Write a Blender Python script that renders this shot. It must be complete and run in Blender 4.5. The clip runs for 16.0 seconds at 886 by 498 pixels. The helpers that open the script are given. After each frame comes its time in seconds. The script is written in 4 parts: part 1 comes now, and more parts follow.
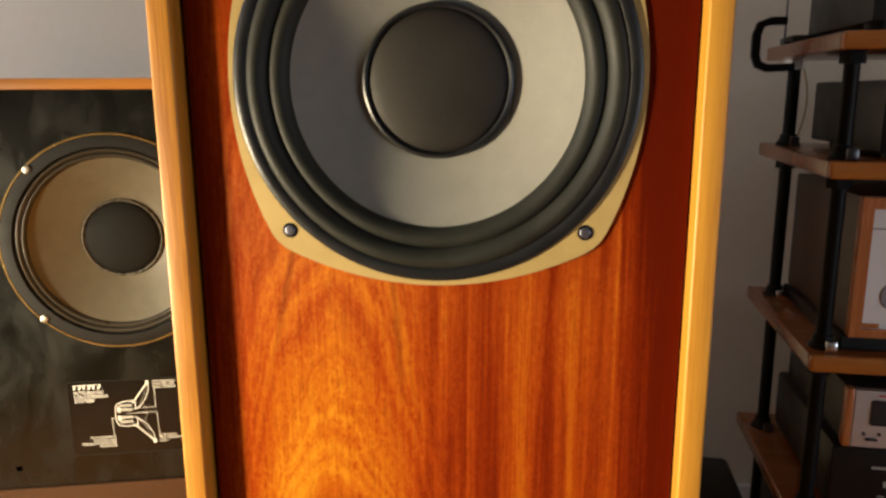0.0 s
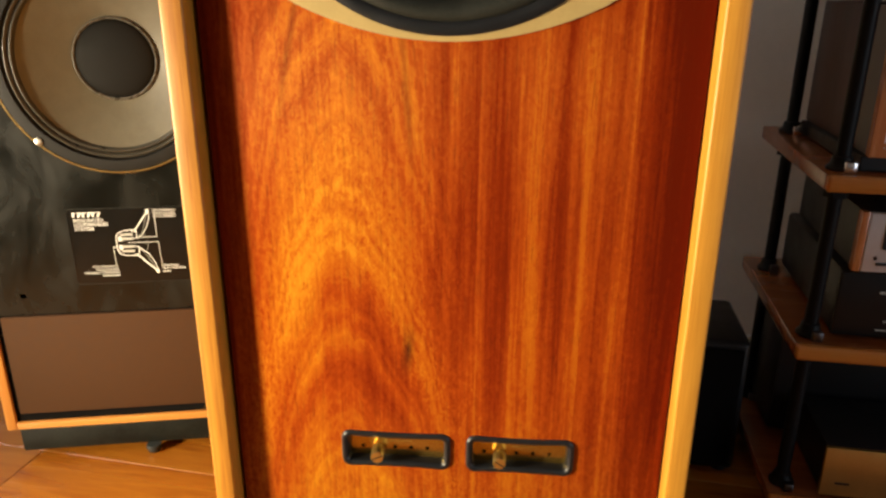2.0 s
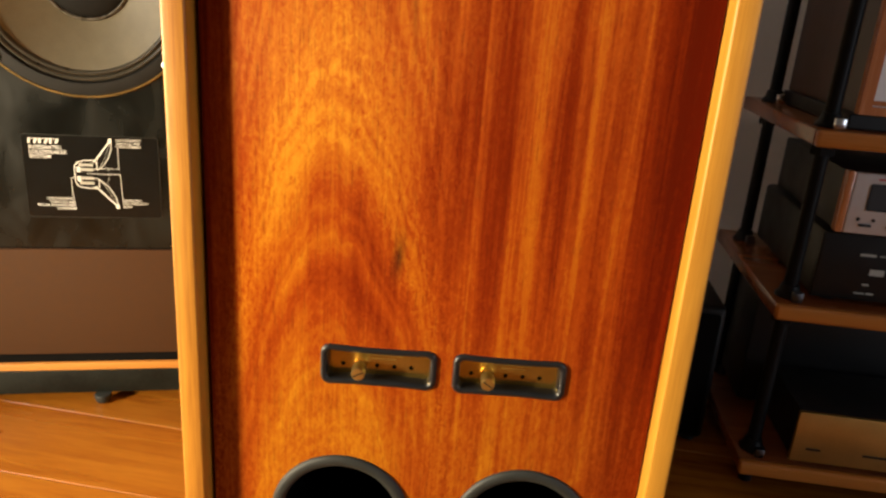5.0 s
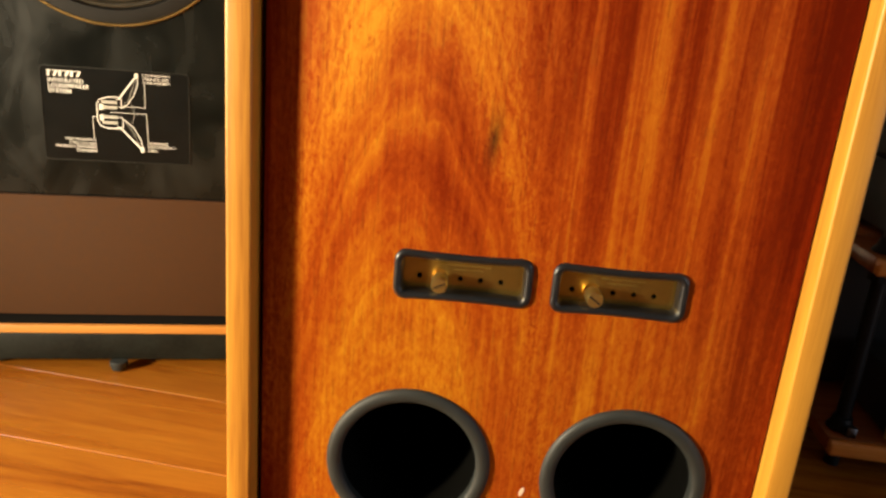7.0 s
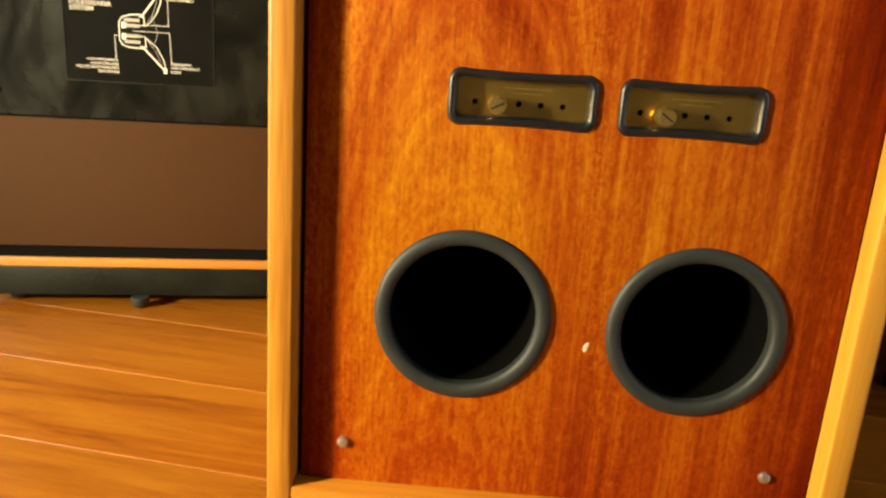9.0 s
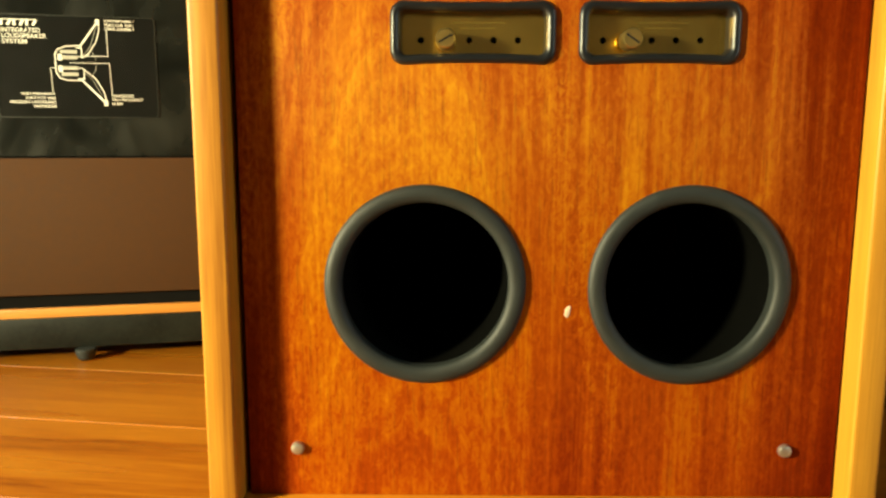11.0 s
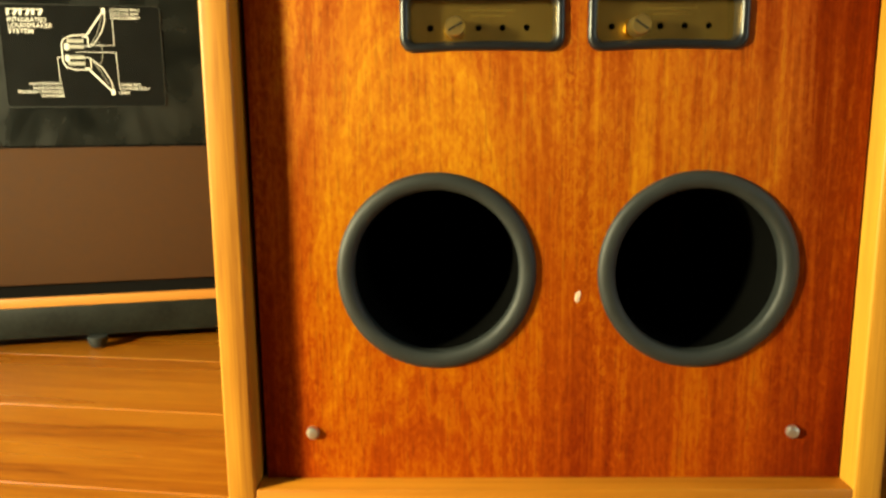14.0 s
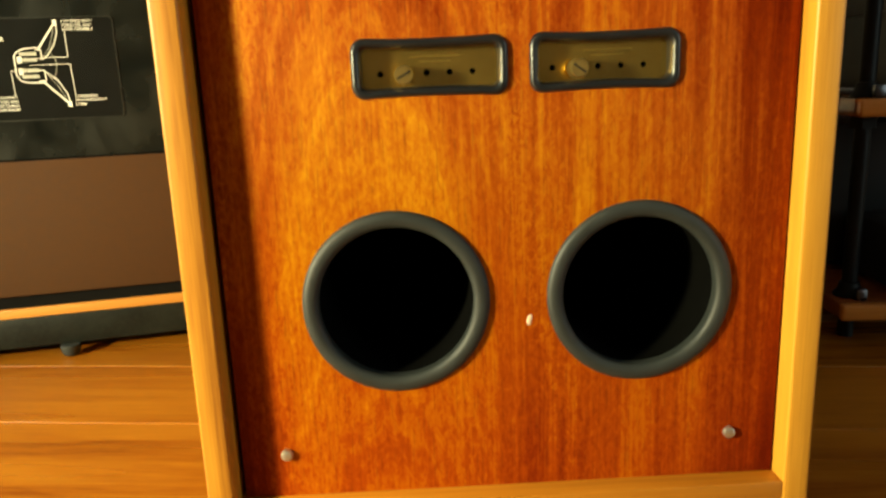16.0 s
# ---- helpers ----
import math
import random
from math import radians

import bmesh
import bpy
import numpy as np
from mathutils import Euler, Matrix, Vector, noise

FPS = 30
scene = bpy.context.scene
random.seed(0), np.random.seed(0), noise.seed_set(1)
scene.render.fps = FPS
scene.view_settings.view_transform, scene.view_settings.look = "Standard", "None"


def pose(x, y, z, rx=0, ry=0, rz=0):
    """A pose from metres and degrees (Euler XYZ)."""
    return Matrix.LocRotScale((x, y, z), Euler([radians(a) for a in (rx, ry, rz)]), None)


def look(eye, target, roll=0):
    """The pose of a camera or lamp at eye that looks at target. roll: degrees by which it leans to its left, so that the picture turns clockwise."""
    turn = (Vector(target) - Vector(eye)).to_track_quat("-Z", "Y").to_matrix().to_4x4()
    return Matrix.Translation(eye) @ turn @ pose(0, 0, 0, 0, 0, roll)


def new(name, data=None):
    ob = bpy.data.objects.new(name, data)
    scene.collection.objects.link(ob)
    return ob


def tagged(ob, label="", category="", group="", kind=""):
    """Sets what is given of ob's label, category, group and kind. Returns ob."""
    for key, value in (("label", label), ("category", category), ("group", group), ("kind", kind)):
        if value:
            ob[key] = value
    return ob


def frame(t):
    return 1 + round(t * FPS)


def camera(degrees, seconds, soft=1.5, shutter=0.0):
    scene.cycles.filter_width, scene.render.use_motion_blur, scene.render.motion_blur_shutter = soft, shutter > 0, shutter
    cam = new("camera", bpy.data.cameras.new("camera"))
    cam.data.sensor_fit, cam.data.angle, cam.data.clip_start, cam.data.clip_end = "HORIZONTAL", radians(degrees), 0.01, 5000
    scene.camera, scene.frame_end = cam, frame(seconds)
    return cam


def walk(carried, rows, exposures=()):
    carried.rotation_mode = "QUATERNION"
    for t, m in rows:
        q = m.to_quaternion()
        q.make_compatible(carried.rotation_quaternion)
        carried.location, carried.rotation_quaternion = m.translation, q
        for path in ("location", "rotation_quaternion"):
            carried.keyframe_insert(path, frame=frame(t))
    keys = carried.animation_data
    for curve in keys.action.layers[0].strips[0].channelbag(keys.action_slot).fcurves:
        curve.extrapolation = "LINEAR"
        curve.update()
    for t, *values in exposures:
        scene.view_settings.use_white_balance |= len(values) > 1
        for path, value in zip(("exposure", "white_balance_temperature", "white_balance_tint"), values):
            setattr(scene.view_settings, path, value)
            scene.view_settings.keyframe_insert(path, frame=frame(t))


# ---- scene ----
cam = camera(62.1, 16.0, soft=2.5, shutter=0.5)
PATH = [
    (0, (0.052, -0.581, 0.904), (-0.098, 1.37, 0.488), -0.3),
    (0.5, (0.048, -0.587, 0.883), (-0.098, 1.352, 0.418), -0.7),
    (1, (0.054, -0.583, 0.854), (-0.064, 1.339, 0.317), -0.4),
    (1.5, (0.057, -0.575, 0.819), (-0.059, 1.319, 0.188), -0.4),
    (2, (0.043, -0.582, 0.787), (-0.102, 1.295, 0.113), 0.3),
    (2.5, (0.047, -0.592, 0.773), (-0.08, 1.291, 0.112), 0.7),
    (3, (0.057, -0.597, 0.758), (-0.024, 1.302, 0.134), 2.5),
    (3.5, (0.033, -0.604, 0.732), (-0.068, 1.287, 0.086), 3.0),
    (3.7, (0.033, -0.604, 0.726), (-0.062, 1.283, 0.071), 3.0),
    (6, (-0.03, -0.536, 0.633), (-0.022, 1.361, 0.001), 5.0),
    (6.5, (-0.049, -0.517, 0.593), (-0.093, 1.393, 0.002), 5.3),
    (7, (-0.054, -0.512, 0.548), (-0.094, 1.401, -0.036), 4.9),
    (7.5, (-0.058, -0.507, 0.506), (-0.111, 1.417, -0.041), 4.4),
    (8, (-0.065, -0.504, 0.464), (-0.143, 1.409, -0.115), 3.4),
    (8.2, (-0.079, -0.514, 0.448), (-0.143, 1.397, -0.137), 3.8),
    (10.3, (-0.069, -0.492, 0.321), (-0.154, 1.484, 0.021), 3.8),
    (10.5, (-0.065, -0.485, 0.31), (-0.124, 1.495, 0.029), 2.6),
    (11, (-0.062, -0.467, 0.297), (-0.082, 1.51, 0.001), 0.1),
    (11.5, (-0.072, -0.465, 0.29), (-0.123, 1.512, -0.01), -0.4),
    (12, (-0.066, -0.46, 0.299), (-0.109, 1.523, 0.038), -0.5),
    (12.5, (-0.067, -0.46, 0.304), (-0.107, 1.524, 0.056), -0.7),
    (13, (-0.067, -0.459, 0.309), (-0.103, 1.526, 0.069), -0.8),
    (13.5, (-0.069, -0.467, 0.308), (-0.104, 1.514, 0.033), -0.6),
    (14, (-0.067, -0.472, 0.3), (-0.097, 1.499, -0.04), -0.5),
    (14.5, (-0.07, -0.477, 0.285), (-0.075, 1.48, -0.124), -0.8),
    (15, (-0.071, -0.479, 0.289), (-0.059, 1.472, -0.149), -0.9),
    (15.5, (-0.062, -0.485, 0.316), (-0.016, 1.464, -0.129), -1.3),
    (16, (-0.057, -0.492, 0.357), (-0.007, 1.455, -0.097), -2.3),
]
walk(cam, [(t, look(eye, target, roll)) for t, eye, target, roll in PATH],
     exposures=[(0, 0.0, 6500, 12), (3, 0.03, 6500, 14), (6, -0.14, 6500, 14), (8.2, -0.10, 6600, 10), (10.3, 0.02, 6900, -10), (16, 0.0, 6900, -10)])

# ---------------------------------------------------------------- light
world = bpy.data.worlds.new("world")
scene.world = world
world.use_nodes = True
wn = world.node_tree
sky = wn.nodes.new("ShaderNodeTexSky")
sky.sky_type, sky.sun_disc = "NISHITA", False
sky.sun_elevation, sky.sun_rotation = radians(25), radians(200)
wn.links.new(sky.outputs[0], wn.nodes["Background"].inputs[0])
wn.nodes["Background"].inputs[1].default_value = 0.08


def lamp(name, kind, m, watts, colour, size):
    d = bpy.data.lights.new(name, kind)
    d.energy, d.color = watts, colour
    if kind == "AREA":
        d.shape, d.size, d.size_y = "RECTANGLE", size[0], size[1]
    else:
        d.shadow_soft_size = size
    o = new(name, d)
    o.matrix_world = m
    return o


# the warm shaded room lamp stands low to the side, in front of the loudspeakers
spot = lamp("room_lamp", "SPOT", look((-1.50, -0.72, 0.56), (-0.15, 0.10, 0.28)), 350, (1.0, 0.83, 0.54), 0.09)
spot.data.spot_size, spot.data.spot_blend = radians(75), 0.85
# daylight in two window openings, one on either side
lamp("window_light", "AREA", look((2.26, -1.35, 0.80), (0.5, 0.25, 0.50)), 14, (0.84, 0.92, 1.0), (1.1, 1.2))
lamp("window_light", "AREA", look((-2.56, -0.35, 1.50), (-0.6, 0.75, 1.2)), 28, (0.86, 0.95, 1.0), (1.1, 1.2))


# ---------------------------------------------------------------- materials
class Mat:
    """A node material with a few short helpers."""

    def __init__(self, name, rough=0.5, metal=0.0, colour=(0.5, 0.5, 0.5), spec=0.5, coat=0.0):
        self.m = bpy.data.materials.new(name)
        self.m.use_nodes = True
        self.t = self.m.node_tree
        self.b = self.t.nodes["Principled BSDF"]
        self.b.inputs["Roughness"].default_value = rough
        self.b.inputs["Metallic"].default_value = metal
        self.b.inputs["Base Color"].default_value = (*colour, 1)
        self.b.inputs["Specular IOR Level"].default_value = spec
        self.b.inputs["Coat Weight"].default_value = coat
        self.b.inputs["Coat Roughness"].default_value = 0.15

    def n(self, kind, **kw):
        return self.t.nodes.new("ShaderNode" + kind)

    def wire(self, a, b):
        self.t.links.new(a, b)

    def coords(self, scale=(1, 1, 1), turn=(0, 0, 0)):
        c, mp = self.n("TexCoord"), self.n("Mapping")
        mp.inputs["Scale"].default_value = scale
        mp.inputs["Rotation"].default_value = [radians(a) for a in turn]
        self.wire(c.outputs["Object"], mp.inputs[0])
        return mp.outputs[0]

    def noise(self, vec, scale=1.0, detail=4.0, rough=0.55, distort=0.0):
        x = self.n("TexNoise")
        x.inputs["Scale"].default_value, x.inputs["Detail"].default_value = scale, detail
        x.inputs["Roughness"].default_value, x.inputs["Distortion"].default_value = rough, distort
        self.wire(vec, x.inputs["Vector"])
        return x.outputs[0]

    def ramp(self, fac, stops):
        r = self.n("ValToRGB")
        e = r.color_ramp.elements
        while len(e) < len(stops):
            e.new(0.5)
        for k, (p, c) in zip(e, stops):
            k.position, k.color = p, (*c, 1)
        self.wire(fac, r.inputs[0])
        return r.outputs[0]

    def math(self, op, a, b=None, c=None):
        x = self.n("Math")
        x.operation = op
        for i, v in enumerate((a, b, c)):
            if v is None:
                continue
            if isinstance(v, (int, float)):
                x.inputs[i].default_value = v
            else:
                self.wire(v, x.inputs[i])
        return x.outputs[0]

    def mix(self, fac, a, b, mode="MIX"):
        x = self.n("MixRGB")
        x.blend_type = mode
        for i, v in enumerate((fac, a, b)):
            if isinstance(v, (int, float)):
                x.inputs[i].default_value = v
            elif isinstance(v, tuple):
                x.inputs[i].default_value = (*v, 1)
            else:
                self.wire(v, x.inputs[i])
        return x.outputs[0]

    def colour(self, out):
        self.wire(out, self.b.inputs["Base Color"])

    def rough(self, fac, lo, hi):
        self.wire(self.math("MULTIPLY_ADD", fac, hi - lo, lo), self.b.inputs["Roughness"])

    def bump(self, h, strength=0.2, dist=0.001):
        x = self.n("Bump")
        x.inputs["Strength"].default_value, x.inputs["Distance"].default_value = strength, dist
        self.wire(h, x.inputs["Height"])
        self.wire(x.outputs[0], self.b.inputs["Normal"])


def plain(name, colour, rough=0.5, metal=0.0, vary=0.25, scale=40.0, bump=0.1, spec=0.5, coat=0.0):
    """Paint, plastic, rubber or metal with faint mottling, wear and grain."""
    m = Mat(name, rough, metal, colour, spec, coat)
    v = m.coords()
    a, b = m.noise(v, scale, 4), m.noise(v, scale * 12, 3)
    k = m.mix(0.4, a, b)
    lo = tuple(c * (1 - vary) for c in colour)
    hi = tuple(min(1, c * (1 + vary)) for c in colour)
    m.colour(m.ramp(k, [(0.3, lo), (0.7, hi)]))
    m.rough(a, max(0.03, rough * 0.75), min(1, rough * 1.25))
    if bump:
        m.bump(b, bump, 0.0006)
    return m.m


def wood(name, axis, dark, mid, light, rough=0.35, stretch=0.05, scale=60.0, coat=0.0, shift=0.0, strong=1.0):
    """Straight-grained timber; axis: the way the grain runs."""
    m = Mat(name, rough, 0, mid, 0.5, coat)
    s = [1, 1, 1]
    s["xyz".index(axis)] = stretch
    v = m.coords(s)
    a = m.noise(v, scale, 5, 0.6, 0.6)
    f = m.noise(v, scale * 9, 3, 0.6)
    big = m.noise(m.coords([q * 0.5 for q in s]), scale * 0.25, 2)
    g = m.mix(0.35, a, f)
    g = m.mix(0.35, g, big)
    g = m.math("MULTIPLY_ADD", m.math("SUBTRACT", g, 0.49), strong, 0.49)
    m.colour(m.ramp(g, [(0.32 + shift, dark), (0.48 + shift, mid), (0.66 + shift, light)]))
    m.rough(f, rough * 0.8, rough * 1.3)
    m.bump(f, 0.12, 0.0004)
    return m.m


def veneer():
    """Oiled reddish veneer: a smooth red heart under golden flecked arches, beside ribbon stripes."""
    m = Mat("baffle_veneer", 0.6, 0, (0.4, 0.13, 0.03), 0.3)
    # the upright fibres throw a broad golden sheen sideways
    fibre = m.n("CombineXYZ")
    fibre.inputs[0].default_value = 1.0
    m.wire(fibre.outputs[0], m.b.inputs["Tangent"])
    m.b.inputs["Anisotropic"].default_value = 0.80
    m.b.inputs["Specular Tint"].default_value = (1.0, 0.58, 0.07, 1)
    c = m.n("TexCoord")
    sp = m.n("SeparateXYZ")
    m.wire(c.outputs["Object"], sp.inputs[0])
    X, Z = sp.outputs[0], sp.outputs[2]
    wob = m.noise(m.coords((5, 1, 1.6)), 2.2, 3, 0.5)
    wob2 = m.noise(m.coords((26, 1, 4)), 2.0, 3, 0.55)
    xs = m.math("ADD", X, m.math("MULTIPLY", m.math("SUBTRACT", wob, 0.5), 0.050))
    d = m.math("ADD", xs, 0.092)
    d2 = m.math("MULTIPLY", d, d)
    arch = m.math("ADD", Z, m.math("MULTIPLY", d2, 30.0))
    arch = m.math("ADD", arch, m.math("MULTIPLY", wob2, 0.055))
    cv = m.n("CombineXYZ")
    m.wire(arch, cv.inputs[0])
    rings = m.noise(cv.outputs[0], 22.0, 5, 0.68)
    stripe = m.noise(m.coords((1, 0.02, 0.034)), 58.0, 5, 0.68, 1.1)
    stripe = m.mix(0.32, stripe, (0.5, 0.5, 0.5))
    hair = m.noise(m.coords((1, 0.02, 0.014)), 260.0, 3, 0.6)
    broad = m.noise(m.coords((1, 0.02, 0.07)), 15.0, 3, 0.5, 0.3)
    nearc = m.n("Clamp")
    m.wire(m.math("SUBTRACT", 1.15, m.math("MULTIPLY", d2, 95.0)), nearc.inputs[0])
    near = nearc.outputs[0]
    fig = m.mix(m.math("MULTIPLY", near, 0.78), stripe, rings)
    fig = m.mix(0.28, fig, broad)
    # the figure is strong above the controls and calm round the ports
    calm = m.n("MapRange")
    m.wire(Z, calm.inputs[0])
    for i, q in zip((1, 2, 3, 4), (0.30, 0.46, 0.95, 1.40)):
        calm.inputs[i].default_value = q
    fig = m.math("MULTIPLY_ADD", m.math("SUBTRACT", fig, 0.5), calm.outputs[0], 0.5)
    fig = m.math("ADD", fig, m.math("MULTIPLY", m.math("SUBTRACT", hair, 0.5), 0.22))
    # the heart is smooth and red, the sapwood arches round it golden
    heart = m.ramp(arch, [(p, (q, q, q)) for p, q in ((0.10, 0.34), (0.22, 0.46), (0.35, 0.48), (0.41, 0.30), (0.48, 0.14), (0.555, 0.22), (0.60, 0.90), (0.66, 1.0), (0.74, 0.55), (0.95, 0.22))])
    gold = m.math("MULTIPLY", m.math("MULTIPLY", m.math("SUBTRACT", heart, 0.10), near), 0.23)
    # short broken flecks across the grain and fine open pores along it
    fleck = m.noise(m.coords((1, 0.05, 0.62)), 230.0, 4, 0.68, 1.0)
    pore = m.noise(m.coords((1, 0.05, 0.045)), 800.0, 2, 0.6)
    cloud = m.noise(m.coords((1, 0.05, 0.40)), 13.0, 3, 0.55)
    amount = m.math("MULTIPLY_ADD", m.math("MULTIPLY", heart, cloud), 0.62, 0.14)
    fl = m.math("MULTIPLY", m.math("SUBTRACT", fleck, 0.5), amount)
    # coarser mottling of the lower leaf
    mottle = m.math("SUBTRACT", m.noise(m.coords((1, 0.05, 0.45)), 190.0, 3, 0.62, 0.8), 0.5)
    lower = m.n("MapRange")
    m.wire(Z, lower.inputs[0])
    for i, q in zip((1, 2, 3, 4), (0.34, 0.50, 0.20, 0.05)):
        lower.inputs[i].default_value = q
    fl = m.math("ADD", fl, m.math("MULTIPLY", mottle, lower.outputs[0]))
    patch = m.noise(m.coords((1, 0.05, 0.30)), 9.0, 2, 0.5)
    v = m.math("ADD", m.math("ADD", fig, fl), m.math("MULTIPLY", m.math("SUBTRACT", patch, 0.5), 0.30))
    # broad ribbons of dark and gold beside the flame; round the ports a golden leaf meets a red one
    xb = m.math("MULTIPLY_ADD", m.math("ADD", X, m.math("MULTIPLY", m.math("SUBTRACT", wob2, 0.5), 0.022)), 2.5, 0.5)
    high = m.ramp(xb, [((x + 0.2) / 0.4, (q, q, q)) for x, q in ((-0.02, 0.50), (0.03, 0.58), (0.05, 0.30), (0.07, 0.54), (0.095, 0.34), (0.103, 0.28), (0.116, 0.80), (0.128, 0.42), (0.146, 0.66), (0.160, 0.60), (0.172, 0.36), (0.19, 0.22))])
    low = m.ramp(xb, [((x + 0.2) / 0.4, (q, q, q)) for x, q in ((-0.16, 0.52), (-0.02, 0.56), (0.02, 0.42), (0.04, 0.52), (0.085, 0.58), (0.101, 0.54), (0.109, 0.32), (0.13, 0.42), (0.15, 0.34), (0.19, 0.32))])
    upper = m.n("MapRange")
    m.wire(Z, upper.inputs[0])
    upper.inputs[1].default_value, upper.inputs[2].default_value = 0.36, 0.47
    v = m.math("ADD", v, m.math("MULTIPLY", m.math("SUBTRACT", m.mix(upper.outputs[0], low, high), 0.5), 0.23))
    # deep red beside and above the drive unit
    v = m.math("SUBTRACT", v, m.math("MULTIPLY", m.math("MULTIPLY", m.math("MAXIMUM", m.math("SUBTRACT", Z, 0.73), 0.0), m.math("MAXIMUM", m.math("ADD", X, 0.10), 0.0)), 5.0))
    # the leaf runs redder away from the flame
    v = m.math("ADD", v, m.math("ADD", gold, m.math("MULTIPLY_ADD", m.math("MAXIMUM", X, -0.13), -0.15, -0.128)))
    # and paler in its lower third, a golden sheen put into the colour
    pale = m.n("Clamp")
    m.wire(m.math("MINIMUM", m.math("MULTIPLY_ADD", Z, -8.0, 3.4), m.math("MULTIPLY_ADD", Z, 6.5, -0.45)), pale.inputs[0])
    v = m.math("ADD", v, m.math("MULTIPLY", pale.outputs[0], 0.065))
    # both side edges darkened in the colour, deepening the shade beside the side panels
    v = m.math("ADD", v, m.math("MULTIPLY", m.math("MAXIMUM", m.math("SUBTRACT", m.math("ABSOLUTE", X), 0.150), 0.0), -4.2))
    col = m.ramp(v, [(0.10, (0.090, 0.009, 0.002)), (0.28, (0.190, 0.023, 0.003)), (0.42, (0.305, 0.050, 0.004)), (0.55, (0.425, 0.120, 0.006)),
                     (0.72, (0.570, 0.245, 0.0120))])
    col = m.mix(m.math("MULTIPLY", m.math("GREATER_THAN", pore, 0.61), 0.32), col, (0.10, 0.016, 0.004))
    # more green in the same height band, part of the painted sheen
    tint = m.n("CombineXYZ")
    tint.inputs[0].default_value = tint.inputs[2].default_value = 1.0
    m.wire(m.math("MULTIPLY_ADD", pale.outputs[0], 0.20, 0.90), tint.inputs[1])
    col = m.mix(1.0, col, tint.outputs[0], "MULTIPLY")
    # one small dark pin knot with its eye of swirled grain
    kx = m.math("ADD", m.math("ADD", X, 0.035), m.math("MULTIPLY", m.math("SUBTRACT", Z, 0.471), -0.08))
    kz = m.math("MULTIPLY", m.math("ADD", Z, -0.471), 0.24)
    kd = m.math("SQRT", m.math("ADD", m.math("MULTIPLY", kx, kx), m.math("MULTIPLY", kz, kz)))
    kn = m.math("ADD", kd, m.math("MULTIPLY", m.math("SUBTRACT", fleck, 0.5), 0.0025))
    knot = m.ramp(kn, [(0.0, (1, 1, 1)), (0.0022, (1, 1, 1)), (0.0050, (0, 0, 0))])
    col = m.mix(m.math("MULTIPLY", knot, 0.9), col, (0.022, 0.006, 0.004))
    # two thin dark veins running down from under the drive unit
    for x0, slope, z0 in ((-0.0335, 0.063, 0.62), (-0.138, -0.22, 0.66)):
        vd = m.math("ABSOLUTE", m.math("ADD", m.math("SUBTRACT", X, x0), m.math("MULTIPLY", m.math("SUBTRACT", Z, 0.70), slope)))
        vd = m.math("ADD", vd, m.math("MULTIPLY", m.math("SUBTRACT", wob2, 0.5), 0.004))
        line_w = m.n("Clamp")
        m.wire(m.math("MULTIPLY_ADD", vd, -240.0, 1.0), line_w.inputs[0])
        fade = m.n("Clamp")
        m.wire(m.math("MULTIPLY", m.math("SUBTRACT", Z, z0), 14.0), fade.inputs[0])
        col = m.mix(m.math("MULTIPLY", m.math("MULTIPLY", line_w.outputs[0], fade.outputs[0]), 0.6), col, (0.13, 0.018, 0.004))
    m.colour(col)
    # the sheen sits in the flecks and in the golden arches
    glint = m.n("Clamp")
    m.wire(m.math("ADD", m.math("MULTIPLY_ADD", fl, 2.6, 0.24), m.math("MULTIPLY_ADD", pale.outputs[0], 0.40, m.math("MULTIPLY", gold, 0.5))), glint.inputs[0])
    # dark red wood shines little
    lively = m.n("MapRange")
    m.wire(v, lively.inputs[0])
    lively.inputs[1].default_value, lively.inputs[2].default_value = 0.24, 0.46
    glint.inputs[1].default_value = 0.06
    m.wire(m.math("MULTIPLY", glint.outputs[0], lively.outputs[0]), m.b.inputs["Specular IOR Level"])
    m.rough(stripe, 0.42, 0.58)
    m.bump(m.mix(0.6, pore, fleck), 0.14, 0.0004)
    return m.m


def floor_board():
    """Glossy honey-brown laminate, a different shade and figure on every board."""
    m = Mat("floor_board", 0.25, 0, (0.45, 0.2, 0.06), 0.5)
    info = m.n("ObjectInfo")
    c, mp = m.n("TexCoord"), m.n("Mapping")
    off = m.n("CombineXYZ")
    for i, k in enumerate((37.0, 11.0, 5.0)):
        m.wire(m.math("MULTIPLY", info.outputs["Random"], k), off.inputs[i])
    m.wire(c.outputs["Object"], mp.inputs[0])
    m.wire(off.outputs[0], mp.inputs["Location"])
    mp.inputs["Scale"].default_value = (0.09, 1, 1)
    g = m.noise(mp.outputs[0], 34.0, 4, 0.55, 0.9)
    f = m.noise(mp.outputs[0], 260.0, 3, 0.6)
    b = m.noise(mp.outputs[0], 9.0, 2)
    v = m.mix(0.22, m.mix(0.4, g, b), f)
    col = m.ramp(v, [(0.33, (0.150, 0.038, 0.004)), (0.43, (0.270, 0.083, 0.0075)), (0.56, (0.355, 0.130, 0.012)), (0.70, (0.425, 0.172, 0.019))])
    tone = m.math("MULTIPLY_ADD", info.outputs["Random"], 0.22, 0.86)
    tn = m.n("CombineXYZ")
    for i in range(3):
        m.wire(tone, tn.inputs[i])
    m.colour(m.mix(1.0, col, tn.outputs[0], "MULTIPLY"))
    m.rough(b, 0.20, 0.36)
    m.bump(f, 0.05, 0.0003)
    return m.m


